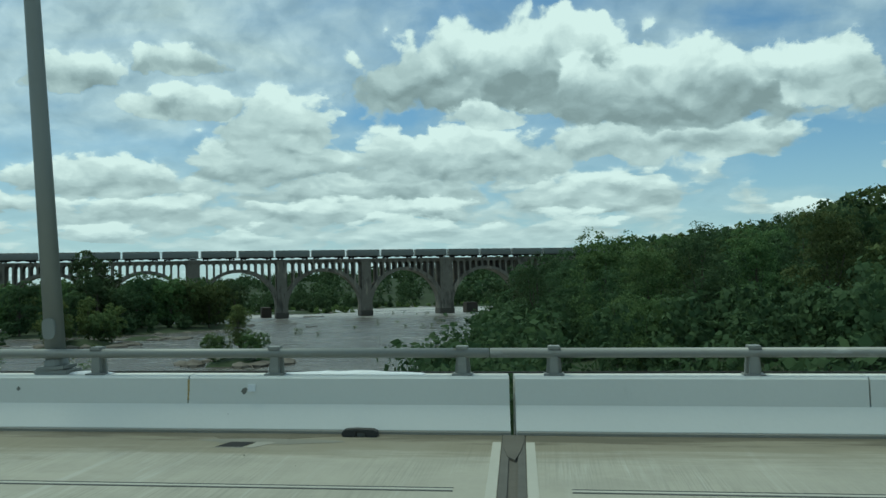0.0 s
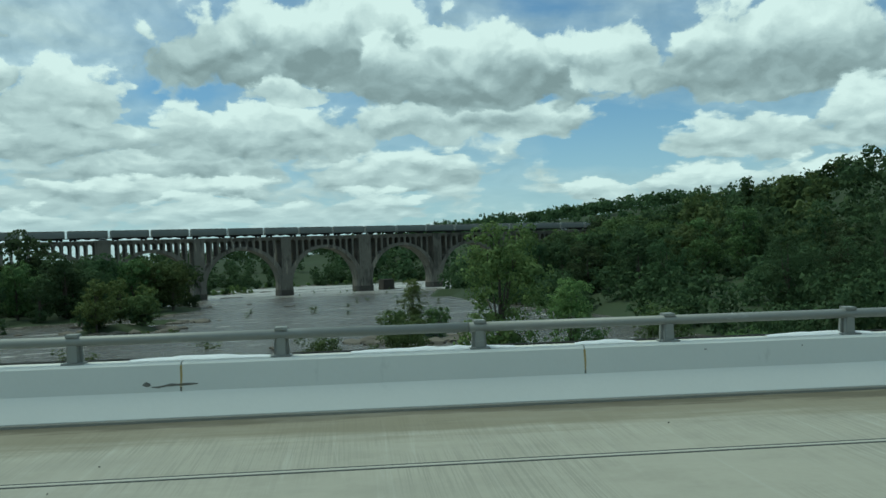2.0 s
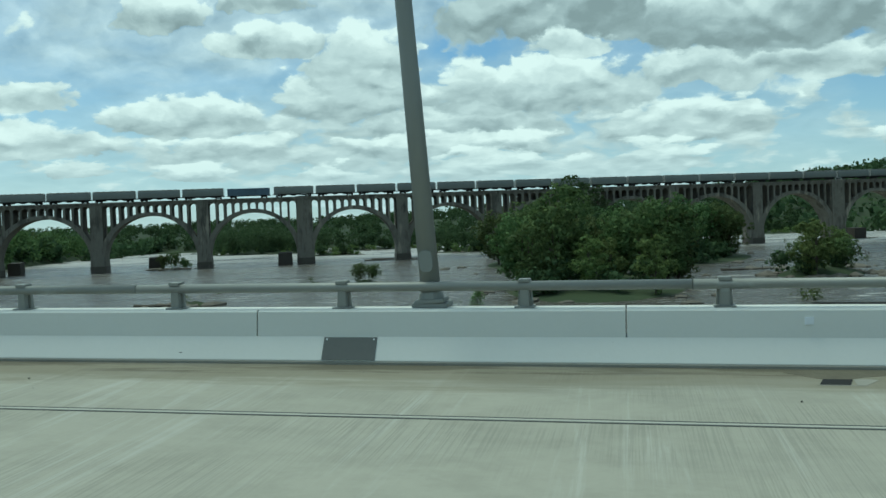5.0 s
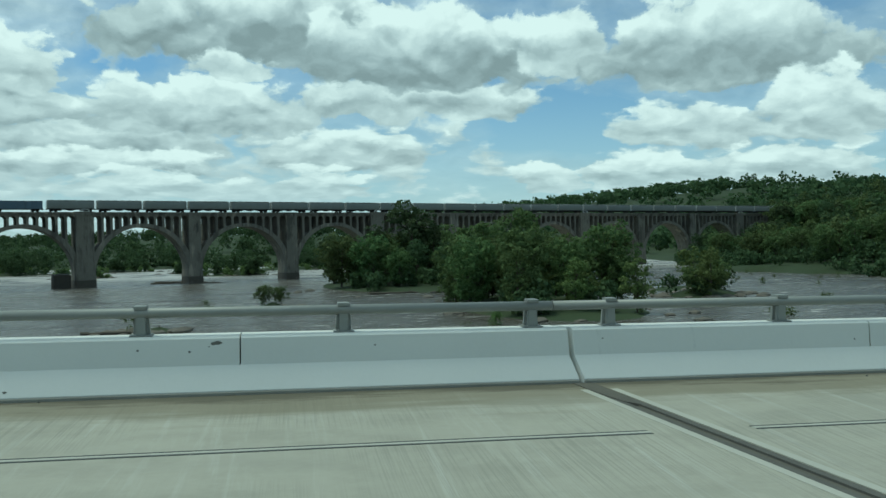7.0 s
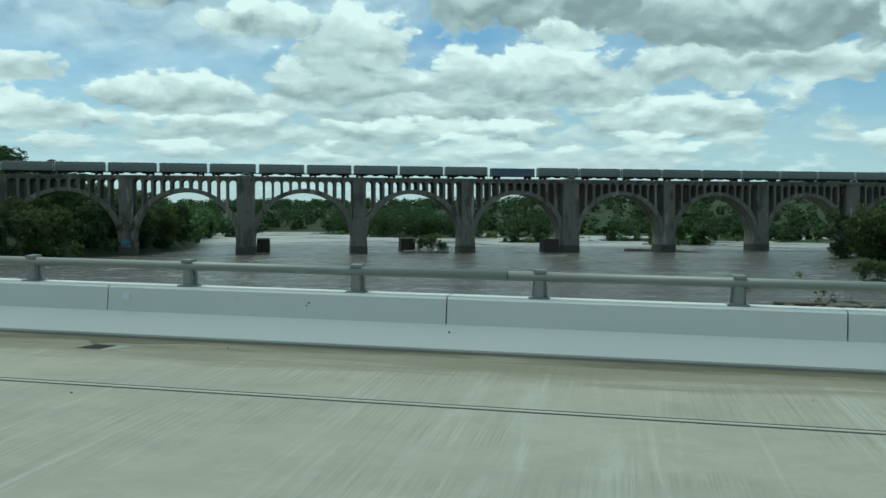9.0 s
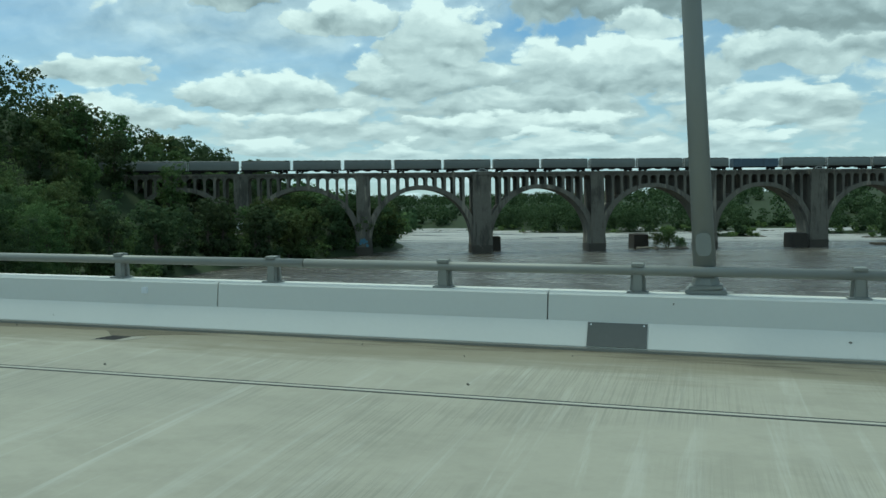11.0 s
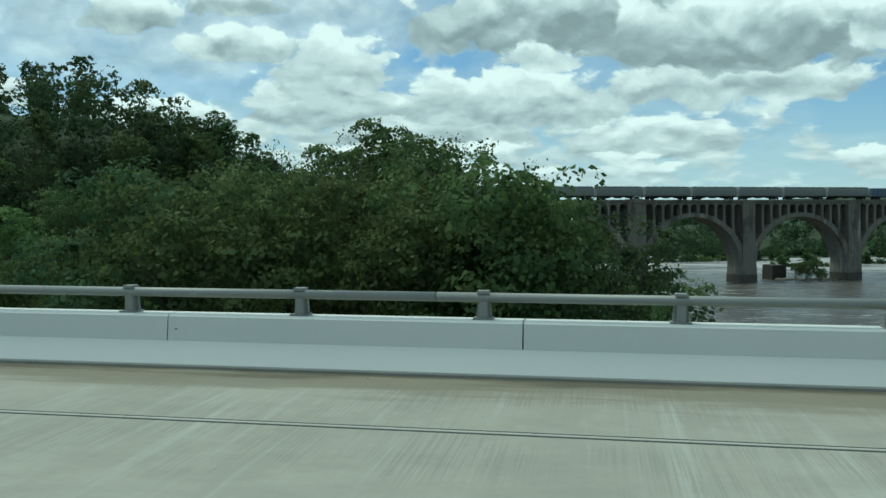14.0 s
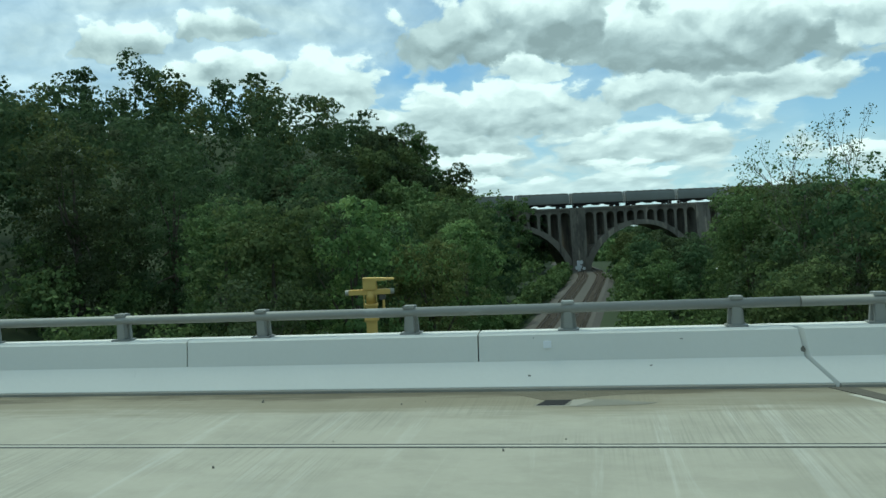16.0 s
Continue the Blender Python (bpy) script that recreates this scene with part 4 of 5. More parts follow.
def lumps(rng, height, spread, count, base):
    """Lumps that make a crown: a wide middle, uneven top."""
    out = []
    for _ in range(count):
        h = base + (1 - base) * rng.uniform(0.05, 0.93)
        fat = math.sin(math.pi * min(1, max(0.08, (h - base * 0.7) / (1.08 - base * 0.7)))) ** 0.6
        a, r = rng.uniform(0, 6.283), spread * fat * rng.uniform(0.1, 0.8)
        out.append(((r * math.cos(a), r * math.sin(a), h * height), spread * rng.uniform(0.30, 0.55)))
    return out


def limb_tubes(bm, rng, height, lumps_, thick):
    lean = rng.normal(0, 0.03, 2)
    top = (lean[0] * height, lean[1] * height, height * 0.8)
    tube(bm, [(0, 0, -1.0), (lean[0] * height * 0.4, lean[1] * height * 0.4, height * 0.4), top], (thick, thick * 0.7, thick * 0.2), 7)
    for c, r in lumps_[:9]:
        z0 = height * rng.uniform(0.2, 0.5)
        p0 = (lean[0] * z0, lean[1] * z0, z0)
        mid = tuple((a + b) / 2 + rng.normal(0, 0.3) for a, b in zip(p0, c))
        tube(bm, [p0, mid, c], (thick * 0.4, thick * 0.25, thick * 0.07), 5)


def tree(label, height, spread, leaves, size, mat, seed, base=0.22, count=16, thick=None):
    rng = np.random.default_rng(seed)
    t = thing("tree", label, "tree", "riverside trees")
    ls = lumps(rng, height, spread, count, base)
    bm = bmesh.new()
    limb_tubes(bm, rng, height, ls, thick or height * 0.022)
    part("trunk", bm, M_BARK, t)
    part("crown", quads_mesh("crown", sprays(crown_points(leaves, ls, rng), size, rng=rng), mat), None, t)
    return t


PARK = pose(0, -200, -24)
TREES = {
    "round": tree("broad leafy green tree on the river bank", 15, 6.2, 4200, 0.36, M_LEAF, 1, 0.08, 26),
    "tall": tree("tall leafy green tree on the river bank", 18, 5.6, 4400, 0.36, M_LEAF, 2, 0.08, 30),
    "dark": tree("dense dark green tree on the river bank", 16, 6.4, 4200, 0.36, M_LEAF_DARK, 3, 0.06, 26),
    "pale": tree("pale green young tree by the water", 11, 4.2, 3400, 0.27, M_LEAF_PALE, 4, 0.05, 24),
    "bush": tree("low spreading green bush by the water", 7, 5.0, 2800, 0.30, M_LEAF, 5, 0.0, 22),
    "near": tree("leafy tree close beside the road bridge", 16, 5.8, 13000, 0.165, M_LEAF, 6, 0.05, 36),
    "near_dark": tree("dark leafy tree close beside the road bridge", 16, 6.2, 13000, 0.165, M_LEAF_DARK, 8, 0.05, 36),
    "near_pale": tree("pale green young tree beside the road bridge", 16, 5.0, 12000, 0.17, M_LEAF_PALE, 11, 0.2, 40),
    "slender": tree("tall narrow leafy tree beside the railway", 20, 3.9, 11000, 0.16, M_LEAF, 12, 0.25, 34),
    "sparse": tree("thin open-crowned tree with bare twigs", 18, 2.7, 4200, 0.14, M_LEAF, 9, 0.4, 16),
}
used = set()


def plant(kind, x, y, size=1.0, z=None, turn=None, rng=RNG):
    z = ground_z(x, y) if z is None else z
    m = pose(x, y, z - 0.3, 0, 0, rng.uniform(0, 360) if turn is None else turn) @ Matrix.Diagonal((size * rng.uniform(0.92, 1.08), size * rng.uniform(0.92, 1.08), size, 1))
    if kind in used:
        ob = copy_thing(TREES[kind], m)
        ob.scale = (size * rng.uniform(0.92, 1.08), size * rng.uniform(0.92, 1.08), size)
    else:
        ob = TREES[kind]
        ob.matrix_basis = m
        used.add(kind)
    return ob


def pick(options):
    return options[int(RNG.integers(len(options)))]


# islands: height of the tree tops follows what stands on each
for isle, n, kinds_, lo, hi in ((ISLANDS[0], 44, ("round", "dark", "dark", "round"), 0.72, 1.1), (ISLANDS[1], 24, ("round", "round", "pale", "tall"), 0.65, 1.0),
                                (ISLANDS[2], 5, ("pale", "bush"), 0.75, 0.95)):
    cx, cy, a, b, turn = isle
    spots = []
    while len(spots) < n:
        u, v = RNG.uniform(-0.95, 0.95, 2)
        if u * u + v * v > 0.9:
            continue
        c, s = math.cos(radians(turn)), math.sin(radians(turn))
        x, y = cx + u * a * c - v * b * s, cy + u * a * s + v * b * c
        if all(math.hypot(x - p, y - q) > 4.2 for p, q in spots):
            spots.append((x, y))
            plant(pick(kinds_), x, y, RNG.uniform(lo, hi))
plant("dark", 109, 272, 1.5)
plant("tall", 113, 150, 1.0)
plant("round", 131, 152, 1.05)
plant("round", 85, 255, 1.1)
for x, y, k, s in ((218, 42, "near_pale", 0.70), (212, 40, "near", 0.40), (223, 45, "near_pale", 0.5), (228, 41, "near", 0.42), (207, 44, "near", 0.36), (234, 42, "near", 0.4), (201, 40, "near", 0.26),
                   (218, 117, "near_pale", 0.46), (215, 114, "bush", 0.5), (221, 115, "bush", 0.5), (102, 122.5, "near_pale", 0.3), (98, 127, "bush", 0.4),
                   (64.5, 179.5, "bush", 0.5), (67.5, 179.2, "bush", 0.45), (-53, 305, "bush", 0.75), (-57, 303.5, "bush", 0.6), (-49.5, 306.5, "bush", 0.55), (46, 130.6, "near_pale", 0.14)):
    plant(k, x, y, s)

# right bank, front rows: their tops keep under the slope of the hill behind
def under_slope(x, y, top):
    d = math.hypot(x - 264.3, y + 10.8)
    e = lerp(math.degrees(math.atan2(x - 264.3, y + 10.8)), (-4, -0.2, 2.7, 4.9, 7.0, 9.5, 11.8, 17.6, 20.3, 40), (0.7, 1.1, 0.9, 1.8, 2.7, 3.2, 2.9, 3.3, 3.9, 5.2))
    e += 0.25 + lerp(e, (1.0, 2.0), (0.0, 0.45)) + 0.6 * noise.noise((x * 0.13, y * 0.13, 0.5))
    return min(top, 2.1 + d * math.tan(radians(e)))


count = 0
spots = []
for attempt in range(2000):
    if count >= 82:
        break
    y = RNG.uniform(35, 400)
    x = lerp(y, *RIGHT_EDGE) + RNG.uniform(5, 47)
    if all(math.hypot(x - p, y - q) > 6 for p, q in spots):
        spots.append((x, y))
        edge = x - lerp(y, *RIGHT_EDGE)
        kind = pick(("dark", "round", "round", "dark") if edge < 12 else ("dark", "tall", "round", "round"))
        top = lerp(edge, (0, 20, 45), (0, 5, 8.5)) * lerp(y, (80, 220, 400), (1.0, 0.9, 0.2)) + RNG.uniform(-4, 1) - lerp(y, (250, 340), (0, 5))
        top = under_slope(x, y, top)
        if y < 150:
            kind = pick(("near", "near_dark", "near_dark"))
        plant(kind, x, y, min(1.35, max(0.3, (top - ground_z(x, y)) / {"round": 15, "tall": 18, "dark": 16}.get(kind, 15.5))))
        count += 1

for k in range(26):
    x, y = RNG.uniform(338, 425), RNG.uniform(425, 462)
    kind = pick(("dark", "tall", "round"))
    plant(kind, x, y, min(1.75, max(0.8, (RNG.uniform(7, 12.5) - ground_z(x, y)) / {"round": 15, "tall": 18, "dark": 16}[kind])))

# left bank: between river and railway, and along the foot of the hill
count = 0
spots = []
for attempt in range(1500):
    y = RNG.uniform(30, 118) if attempt < 400 else RNG.uniform(110, 345)
    if count >= (36 if attempt < 400 else 84):
        continue
    x = lerp(y, *LEFT_EDGE) - RNG.uniform(1, 38)
    if x < -172 or (y < 118 and x < -176 + 0.11 * (y + 10.7)):
        continue
    if all(math.hypot(x - p, y - q) > 4.6 for p, q in spots):
        spots.append((x, y))
        near = y < 118
        if near:
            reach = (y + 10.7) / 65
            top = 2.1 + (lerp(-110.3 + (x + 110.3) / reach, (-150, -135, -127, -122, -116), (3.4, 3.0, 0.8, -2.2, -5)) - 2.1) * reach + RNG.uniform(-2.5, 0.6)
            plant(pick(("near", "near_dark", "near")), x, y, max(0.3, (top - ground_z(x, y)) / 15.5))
        else:
            kind = pick(("round", "dark", "dark", "tall"))
            plant(kind, x, y, min(0.95, (RNG.uniform(-6.5, -2.5) - ground_z(x, y)) / {"round": 15, "dark": 16, "tall": 18}[kind]))
        count += 1
for x, y, s, k in ((-160, 46, 0.92, "near"), (-164, 52, 0.9, "near_dark"), (-157, 55, 0.95, "near_dark"), (-155, 44, 0.88, "near"), (-168, 47, 0.8, "near"), (-150, 66, 1.05, "sparse"), 
                   (-199, 56, 1.12, "near_pale"), (-194.5, 62, 0.95, "near_pale"), (-194.5, 84, 1.05, "near_pale"), (-197, 100, 1.2, "near"), (-204, 68, 1.2, "near_dark"), (-227, 130, 1.05, "near_dark"), (-212, 90, 1.2, "near_dark"), (-132.4, 68, 1.15, "sparse"), (-230, 219.6, 1.25, "sparse"), (-233, 226, 1.0, "dark")):
    plant(k, x, y, s)
for x, y, top, k in ((-128.3, 34.5, 2.0, "near"), (-132.5, 38, 2.4, "near"), (-127.2, 39, -0.2, "near_dark"), (-137, 43, 3.4, "near"), (-124.2, 34, -3.4, "near"), (-135, 50, 2.6, "slender"),
                     (-226.5, 219, 27.0, "slender"),
                     (-144.3, 71, 10.6, "slender"), (-140.2, 66, 8.6, "slender"), (-149.5, 73, 8.4, "slender"), (-138.5, 60, 6.2, "slender"), (-153, 60, 4.5, "near"), (-160, 64, 4.4, "near_dark")):
    plant(k, x, y, (top - ground_z(x, y)) / (19.5 if k == "slender" else 15.6))
count = 0
for attempt in range(2000):
    if count >= 50:
        break
    y = RNG.uniform(40, 330)
    x = -RNG.uniform(199, 232)
    if all(math.hypot(x - p, y - q) > 6.5 for p, q in spots):
        spots.append((x, y))
        plant(pick(("near_dark", "near_dark", "near_dark", "near") if y < 110 else ("dark", "round", "dark", "tall")), x, y, RNG.uniform(0.8, 1.1))
        count += 1


# hill forests and far woods: one canopy mesh each
def canopy(name, label, spots, leaves, size, mat, rng, base=0.1):
    pts, ways_ = [], []
    for x, y, h, r in spots:
        ls = lumps(rng, h, r, 14, base)
        f = lerp(math.hypot(max(0.0, x - 265, -180 - x), y + 10), (50, 260), (0.36, 1.0))
        p, w = sprays(crown_points(int(leaves / f ** 1.7), ls, rng), size * f, rng=rng)
        pts.append(p + np.array([x, y, ground_z(x, y)]))
        ways_.append(w)
    tagged(new(name, quads_mesh(name, (np.concatenate(pts), np.concatenate(ways_)), mat)), label, "woodland", kind="stuff")


rng = np.random.default_rng(21)
spots = {0: [], 1: []}
for _ in range(760):
    y = rng.uniform(60, 640)
    x = lerp(y, *RIGHT_EDGE) + 36 + 330 * rng.uniform() ** 1.25
    h = rng.uniform(10, 15)
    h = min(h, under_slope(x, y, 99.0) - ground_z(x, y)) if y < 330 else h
    if h > 2.5:
        spots[int(rng.uniform() < 0.6)].append((x, y, h, rng.uniform(4.5, 6.5) * min(1.0, 0.4 + h / 16)))
canopy("hill_woodland", "mixed green woodland covering the river hillside", spots[0], 260, 0.85, M_LEAF, rng)
canopy("hill_woodland", "dark green woodland covering the river hillside", spots[1], 260, 0.85, M_LEAF_DARK, rng)
spots = {0: [], 1: []}
for _ in range(420):
    y = rng.uniform(30, 460)
    x = -232 - 170 * rng.uniform() ** 1.4
    spots[int(rng.uniform() < 0.75)].append((x, y, rng.uniform(13, 18.5), rng.uniform(4.5, 6.5)))
canopy("hill_woodland", "mixed green woodland covering the steep hillside", spots[0], 620, 0.52, M_LEAF, rng)
canopy("hill_woodland", "dark green woodland covering the steep hillside", spots[1], 620, 0.52, M_LEAF_DARK, rng)
spots, low = [], []
for isle in FAR_ISLES:
    cx, cy, a, b, turn = isle
    for _ in range(int(a * b / 30) + 3):
        u, v = rng.uniform(-0.85, 0.85, 2)
        h = rng.uniform(9, 20) if cx < -90 else rng.uniform(3, 13) * (0.4 if rng.uniform() < 0.35 else 1.0)
        spots.append((cx + u * a, cy + v * b, h, h * rng.uniform(0.3, 0.5) + 1.2))
    for _ in range(int((a + b) / 3) + 4):
        k, w = rng.uniform(0, 6.283), rng.uniform(0.6, 1.12)
        low.append((cx + w * a * math.cos(k), cy + w * b * math.sin(k), rng.uniform(1.2, 3.8), rng.uniform(1.2, 3.2)))
canopy("far_woodland", "uneven green trees on low river islands", spots, 420, 0.62, M_LEAF_DARK, rng, 0.0)
canopy("island_scrub", "pale green scrub along the edges of river islands", low, 190, 0.42, M_LEAF_PALE, rng, 0.0)
spots = []
for _ in range(900):
    y = 670 + 900 * rng.uniform() ** 1.5
    x = rng.uniform(-700, 250)
    spots.append((x, y, rng.uniform(8, 14), rng.uniform(6, 9)))
canopy("far_woodland", "distant green woods on the far shore", spots, 170, 1.2, M_LEAF_DARK, rng, 0.0)
spots = [(lerp(y, *LEFT_EDGE) - rng.uniform(-2, 60), y, rng.uniform(9, 16), rng.uniform(4, 6)) for y in rng.uniform(325, 640, 300)]
canopy("bank_woodland", "green trees along the bank beyond the viaduct", spots, 160, 0.9, M_LEAF, rng)
spots = [(-lerp(y, (300, 700), (170, 260)) - rng.uniform(5, 200), y, rng.uniform(9, 15), rng.uniform(5, 7)) for y in rng.uniform(330, 700, 170)]
spots += [(rng.uniform(200, 900), y, rng.uniform(12, 17), rng.uniform(7, 11)) for y in rng.uniform(560, 1300, 700)]
canopy("far_woodland", "distant dark woods along the far banks", spots, 60, 2.3, M_LEAF_DARK, rng)

def track_x(y):
    return lerp(y, (20, 60, 107, 150, 202, 222, 240, 270, 300), (-190.4, -188.7, -186.6, -184.7, -182.4, -181.9, -182.9, -187.5, -195))


# undergrowth on the banks
spots = []
for _ in range(260):
    y = rng.uniform(40, 330)
    x = lerp(y, *LEFT_EDGE) - rng.uniform(0, 40)
    if x > -176:
        spots.append((x, y, rng.uniform(2.5, 5), rng.uniform(2, 3.5)))
for _ in range(50):
    spots.append((-rng.uniform(170, 176.5), rng.uniform(45, 150), rng.uniform(2, 4), rng.uniform(2, 3)))
for y in np.linspace(50, 235, 90):
    spots.append((track_x(y) - rng.uniform(6.5, 9.5), y, rng.uniform(2, 4), rng.uniform(1.6, 2.6)))
for _ in range(240):
    spots.append((-rng.uniform(197, 240), rng.uniform(45, 330), rng.uniform(3, 6), rng.uniform(2.5, 4)))
canopy("undergrowth", "dense green brush along the railway and river bank", spots, 190, 0.5, M_LEAF, rng)
spots = []
for _ in range(520):
    y = rng.uniform(15, 450)
    spots.append((lerp(y, *RIGHT_EDGE) + rng.uniform(-3, 45), y, rng.uniform(3, 6), rng.uniform(2.5, 4.5)))
for isle in ISLANDS[:3]:
    for _ in range(int(isle[2] * isle[3] / 22)):
        u, v = rng.uniform(-0.8, 0.8, 2)
        spots.append((isle[0] + u * isle[2], isle[1] + v * isle[3], rng.uniform(2.5, 5), rng.uniform(2, 4)))
canopy("undergrowth", "dense green brush along the water's edge", spots, 150, 0.6, M_LEAF_DARK, rng)

# ---- in the river ----
# stumps of an older bridge
bm = bmesh.new()
prism(bm, [(-2.25, -26), (2.25, -26), (2.1, -18.9), (-2.1, -18.9)], "y", -3.2, 3.2)
stump_mesh = mesh_of("stump", bm, M_STUMP, 0.15)
for x, y, s in ((-112.7, 289, 1.1), (-63.8, 310, 1.25), (-10.5, 316, 1.3), (226.5, 424, 1.35), (130, 397, 1.1)):
    ob = new("bridge_stump", stump_mesh)
    ob.matrix_basis = pose(x, y, water_z(x, y) - WATER_Z + 0.5, 0, 0, VIA_TURN)
    ob.scale = (s, 1, 1)
    tagged(ob, "dark square stone stump of an older bridge in the river", "bridge stump", "bridge stumps")

# ---- railway beside the river ----
bench = thing("riverside_railway", "two curving railway tracks on pale ballast beside the river", "railway", kind="structure")


TRK_Z = -14.6
bm = bmesh.new()
ys = list(range(20, 300, 5))
rows = [[bm.verts.new((track_x(y) + dx, y, TRK_Z + dz)) for dx, dz in ((-6.4, -0.6), (-4.6, 0.15), (4.4, 0.15), (6.2, -0.8))] for y in ys]
for a, b in zip(rows, rows[1:]):
    for i in range(3):
        bm.faces.new((a[i], a[i + 1], b[i + 1], b[i]))
part("ballast", bm, M_BALLAST, bench)
for off in (-2.3, 2.3):
    for g in (-0.72, 0.72):
        bm = bmesh.new()
        tube(bm, [(track_x(y) + off + g, y, TRK_Z + 0.36) for y in ys], [0.06] * len(ys), 4)
        part("rail", bm, M_STEEL, bench)
    bm = bmesh.new()
    for y in np.arange(40, 260, 0.6):
        x = track_x(y) + off
        box(bm, x - 1.3, y - 0.12, TRK_Z + 0.12, x + 1.3, y + 0.12, TRK_Z + 0.28)
    tagged(part("sleepers", bm, M_BARK, bench), kind="stuff")

# ---- details on the road bridge ----


def face_y(z):
    return lerp(z, (0.055, 0.335, 0.655), (-0.12, 0.0502, 0.085))


def patch_mesh(name, points, mat, proud=0.003):
    """A flat stain or chip that follows the parapet's face: points are (x, z)."""
    bm = bmesh.new()
    c = (sum(p[0] for p in points) / len(points), sum(p[1] for p in points) / len(points))
    lo, mid = [bm.verts.new((x, face_y(z) + 0.01, z)) for x, z in points], [bm.verts.new((x, face_y(z) - proud, z)) for x, z in points]
    hub = bm.verts.new((c[0], face_y(c[1]) - proud, c[1]))
    n = len(points)
    for i in range(n):
        bm.faces.new((mid[i], mid[(i + 1) % n], hub))
        bm.faces.new((lo[i], lo[(i + 1) % n], mid[(i + 1) % n], mid[i]))
    return mesh_of(name, bm, mat)


def ragged(cx, cz, w, h, rng, n=11):
    return [(cx + w * math.cos(a) * rng.uniform(0.6, 1.1), cz + h * math.sin(a) * rng.uniform(0.6, 1.1)) for a in np.linspace(0, 6.283, n, endpoint=False)]


def streak(x0, z0, x1, z1, wide, rng, n=7):
    top, low = [], []
    for k in range(n + 1):
        t = k / n
        w = wide * math.sin(math.pi * (0.08 + 0.84 * t)) * rng.uniform(0.5, 1.2)
        x, z = x0 + (x1 - x0) * t, z0 + (z1 - z0) * t + rng.uniform(-0.012, 0.012)
        top.append((x, min(0.65, z + w)))
        low.append((x, max(0.075, z - w)))
    return top + low[::-1]


M_SPALL = material("broken_concrete", (0.17, 0.165, 0.14), 0.95, spread=0.5, scale=6, bump=0.6, coords="World")
M_RUST = material("rust_run", (0.40, 0.31, 0.13), 0.9, spread=0.4, scale=8, coords="World")
rng = np.random.default_rng(5)
for pts in (streak(164.8, 0.41, 165.22, 0.36, 0.018, rng), streak(165.2, 0.30, 165.5, 0.10, 0.022, rng), ragged(166.55, 0.40, 0.21, 0.062, rng), ragged(166.83, 0.40, 0.04, 0.05, rng),
            streak(168.5, 0.15, 168.72, 0.10, 0.03, rng), ragged(169.1, 0.085, 0.12, 0.012, rng), streak(-3.5, 0.24, -2.15, 0.09, 0.014, rng), ragged(206.45, 0.43, 0.06, 0.03, rng),
            streak(206.5, 0.40, 207.05, 0.42, 0.022, rng), ragged(194.8, 0.2, 0.12, 0.06, rng), streak(192.75, 0.62, 193.0, 0.45, 0.008, rng),
            streak(149.2, 0.33, 149.16, 0.09, 0.025, rng), streak(149.62, 0.33, 149.66, 0.09, 0.025, rng), ragged(260.4, 0.5, 0.05, 0.045, rng), ragged(257.3, 0.52, 0.03, 0.03, rng),
            ragged(69.6, 0.6, 0.07, 0.03, rng), ragged(-111.75, 0.44, 0.05, 0.06, rng), ragged(-178.12, 0.42, 0.03, 0.04, rng), streak(263.86, 0.64, 263.87, 0.12, 0.03, rng), streak(226.1, 0.62, 226.12, 0.12, 0.03, rng)):
    part("chip", patch_mesh("chip", pts, M_SPALL), None, parapet)
for b, a in zip(cuts[1:4], cuts[2:5]):
    n = max(2, round((b - a - 8.4) / 4.8) + 1)
    for k in range(n):
        x = b - 4.2 - (b - a - 8.4) * k / (n - 1)
        part("rust_run", patch_mesh("rust_run", [(x - 0.014, 0.64), (x + 0.012, 0.645), (x + 0.017, 0.5), (x + 0.006, 0.38), (x - 0.008, 0.385), (x - 0.009, 0.5)], M_RUST), None, parapet)
# scattered small knocks in the paint
bm_marks = [ragged(rng.uniform(-185, 262), rng.uniform(0.4, 0.63) if rng.uniform() < 0.7 else rng.uniform(0.1, 0.3), rng.uniform(0.008, 0.03), rng.uniform(0.006, 0.018), rng, 7) for _ in range(170)]
for pts in bm_marks:
    part("chip", patch_mesh("chip", pts, M_SPALL), None, parapet)

# a thin black line and torn plastic sheets lying along the top of the parapet
bm = bmesh.new()
tube(bm, [(x, 0.40 + 0.025 * math.sin(x * 0.9), 0.70) for x in np.arange(128, 300, 1.0)], [0.012] * 172, 6)
tagged(new("cable", mesh_of("cable", bm, M_RUBBER)), "thin black line running along the parapet top", "cable")


def sheet(x0, x1, rng):
    n = max(6, int((x1 - x0) / 0.12))
    bm = bmesh.new()
    rows = []
    for i in range(n + 1):
        t = i / n
        x = x0 + (x1 - x0) * t
        h = 0.026 * math.sin(math.pi * t) * rng.uniform(0.6, 1.3) + 0.012
        rows.append([bm.verts.new((x + rng.uniform(-0.02, 0.02), y, 0.688 + hh)) for y, hh in ((0.24, 0.0), (0.29, h * 0.8), (0.345, h), (0.385, 0.004))])
    for a, b in zip(rows, rows[1:]):
        for k in range(3):
            bm.faces.new((a[k], a[k + 1], b[k + 1], b[k]))
    tagged(new("plastic_sheet", mesh_of("plastic_sheet", bm, M_WHITE)), "torn white plastic sheet crumpled along the parapet top", "plastic sheet", "torn plastic sheets")


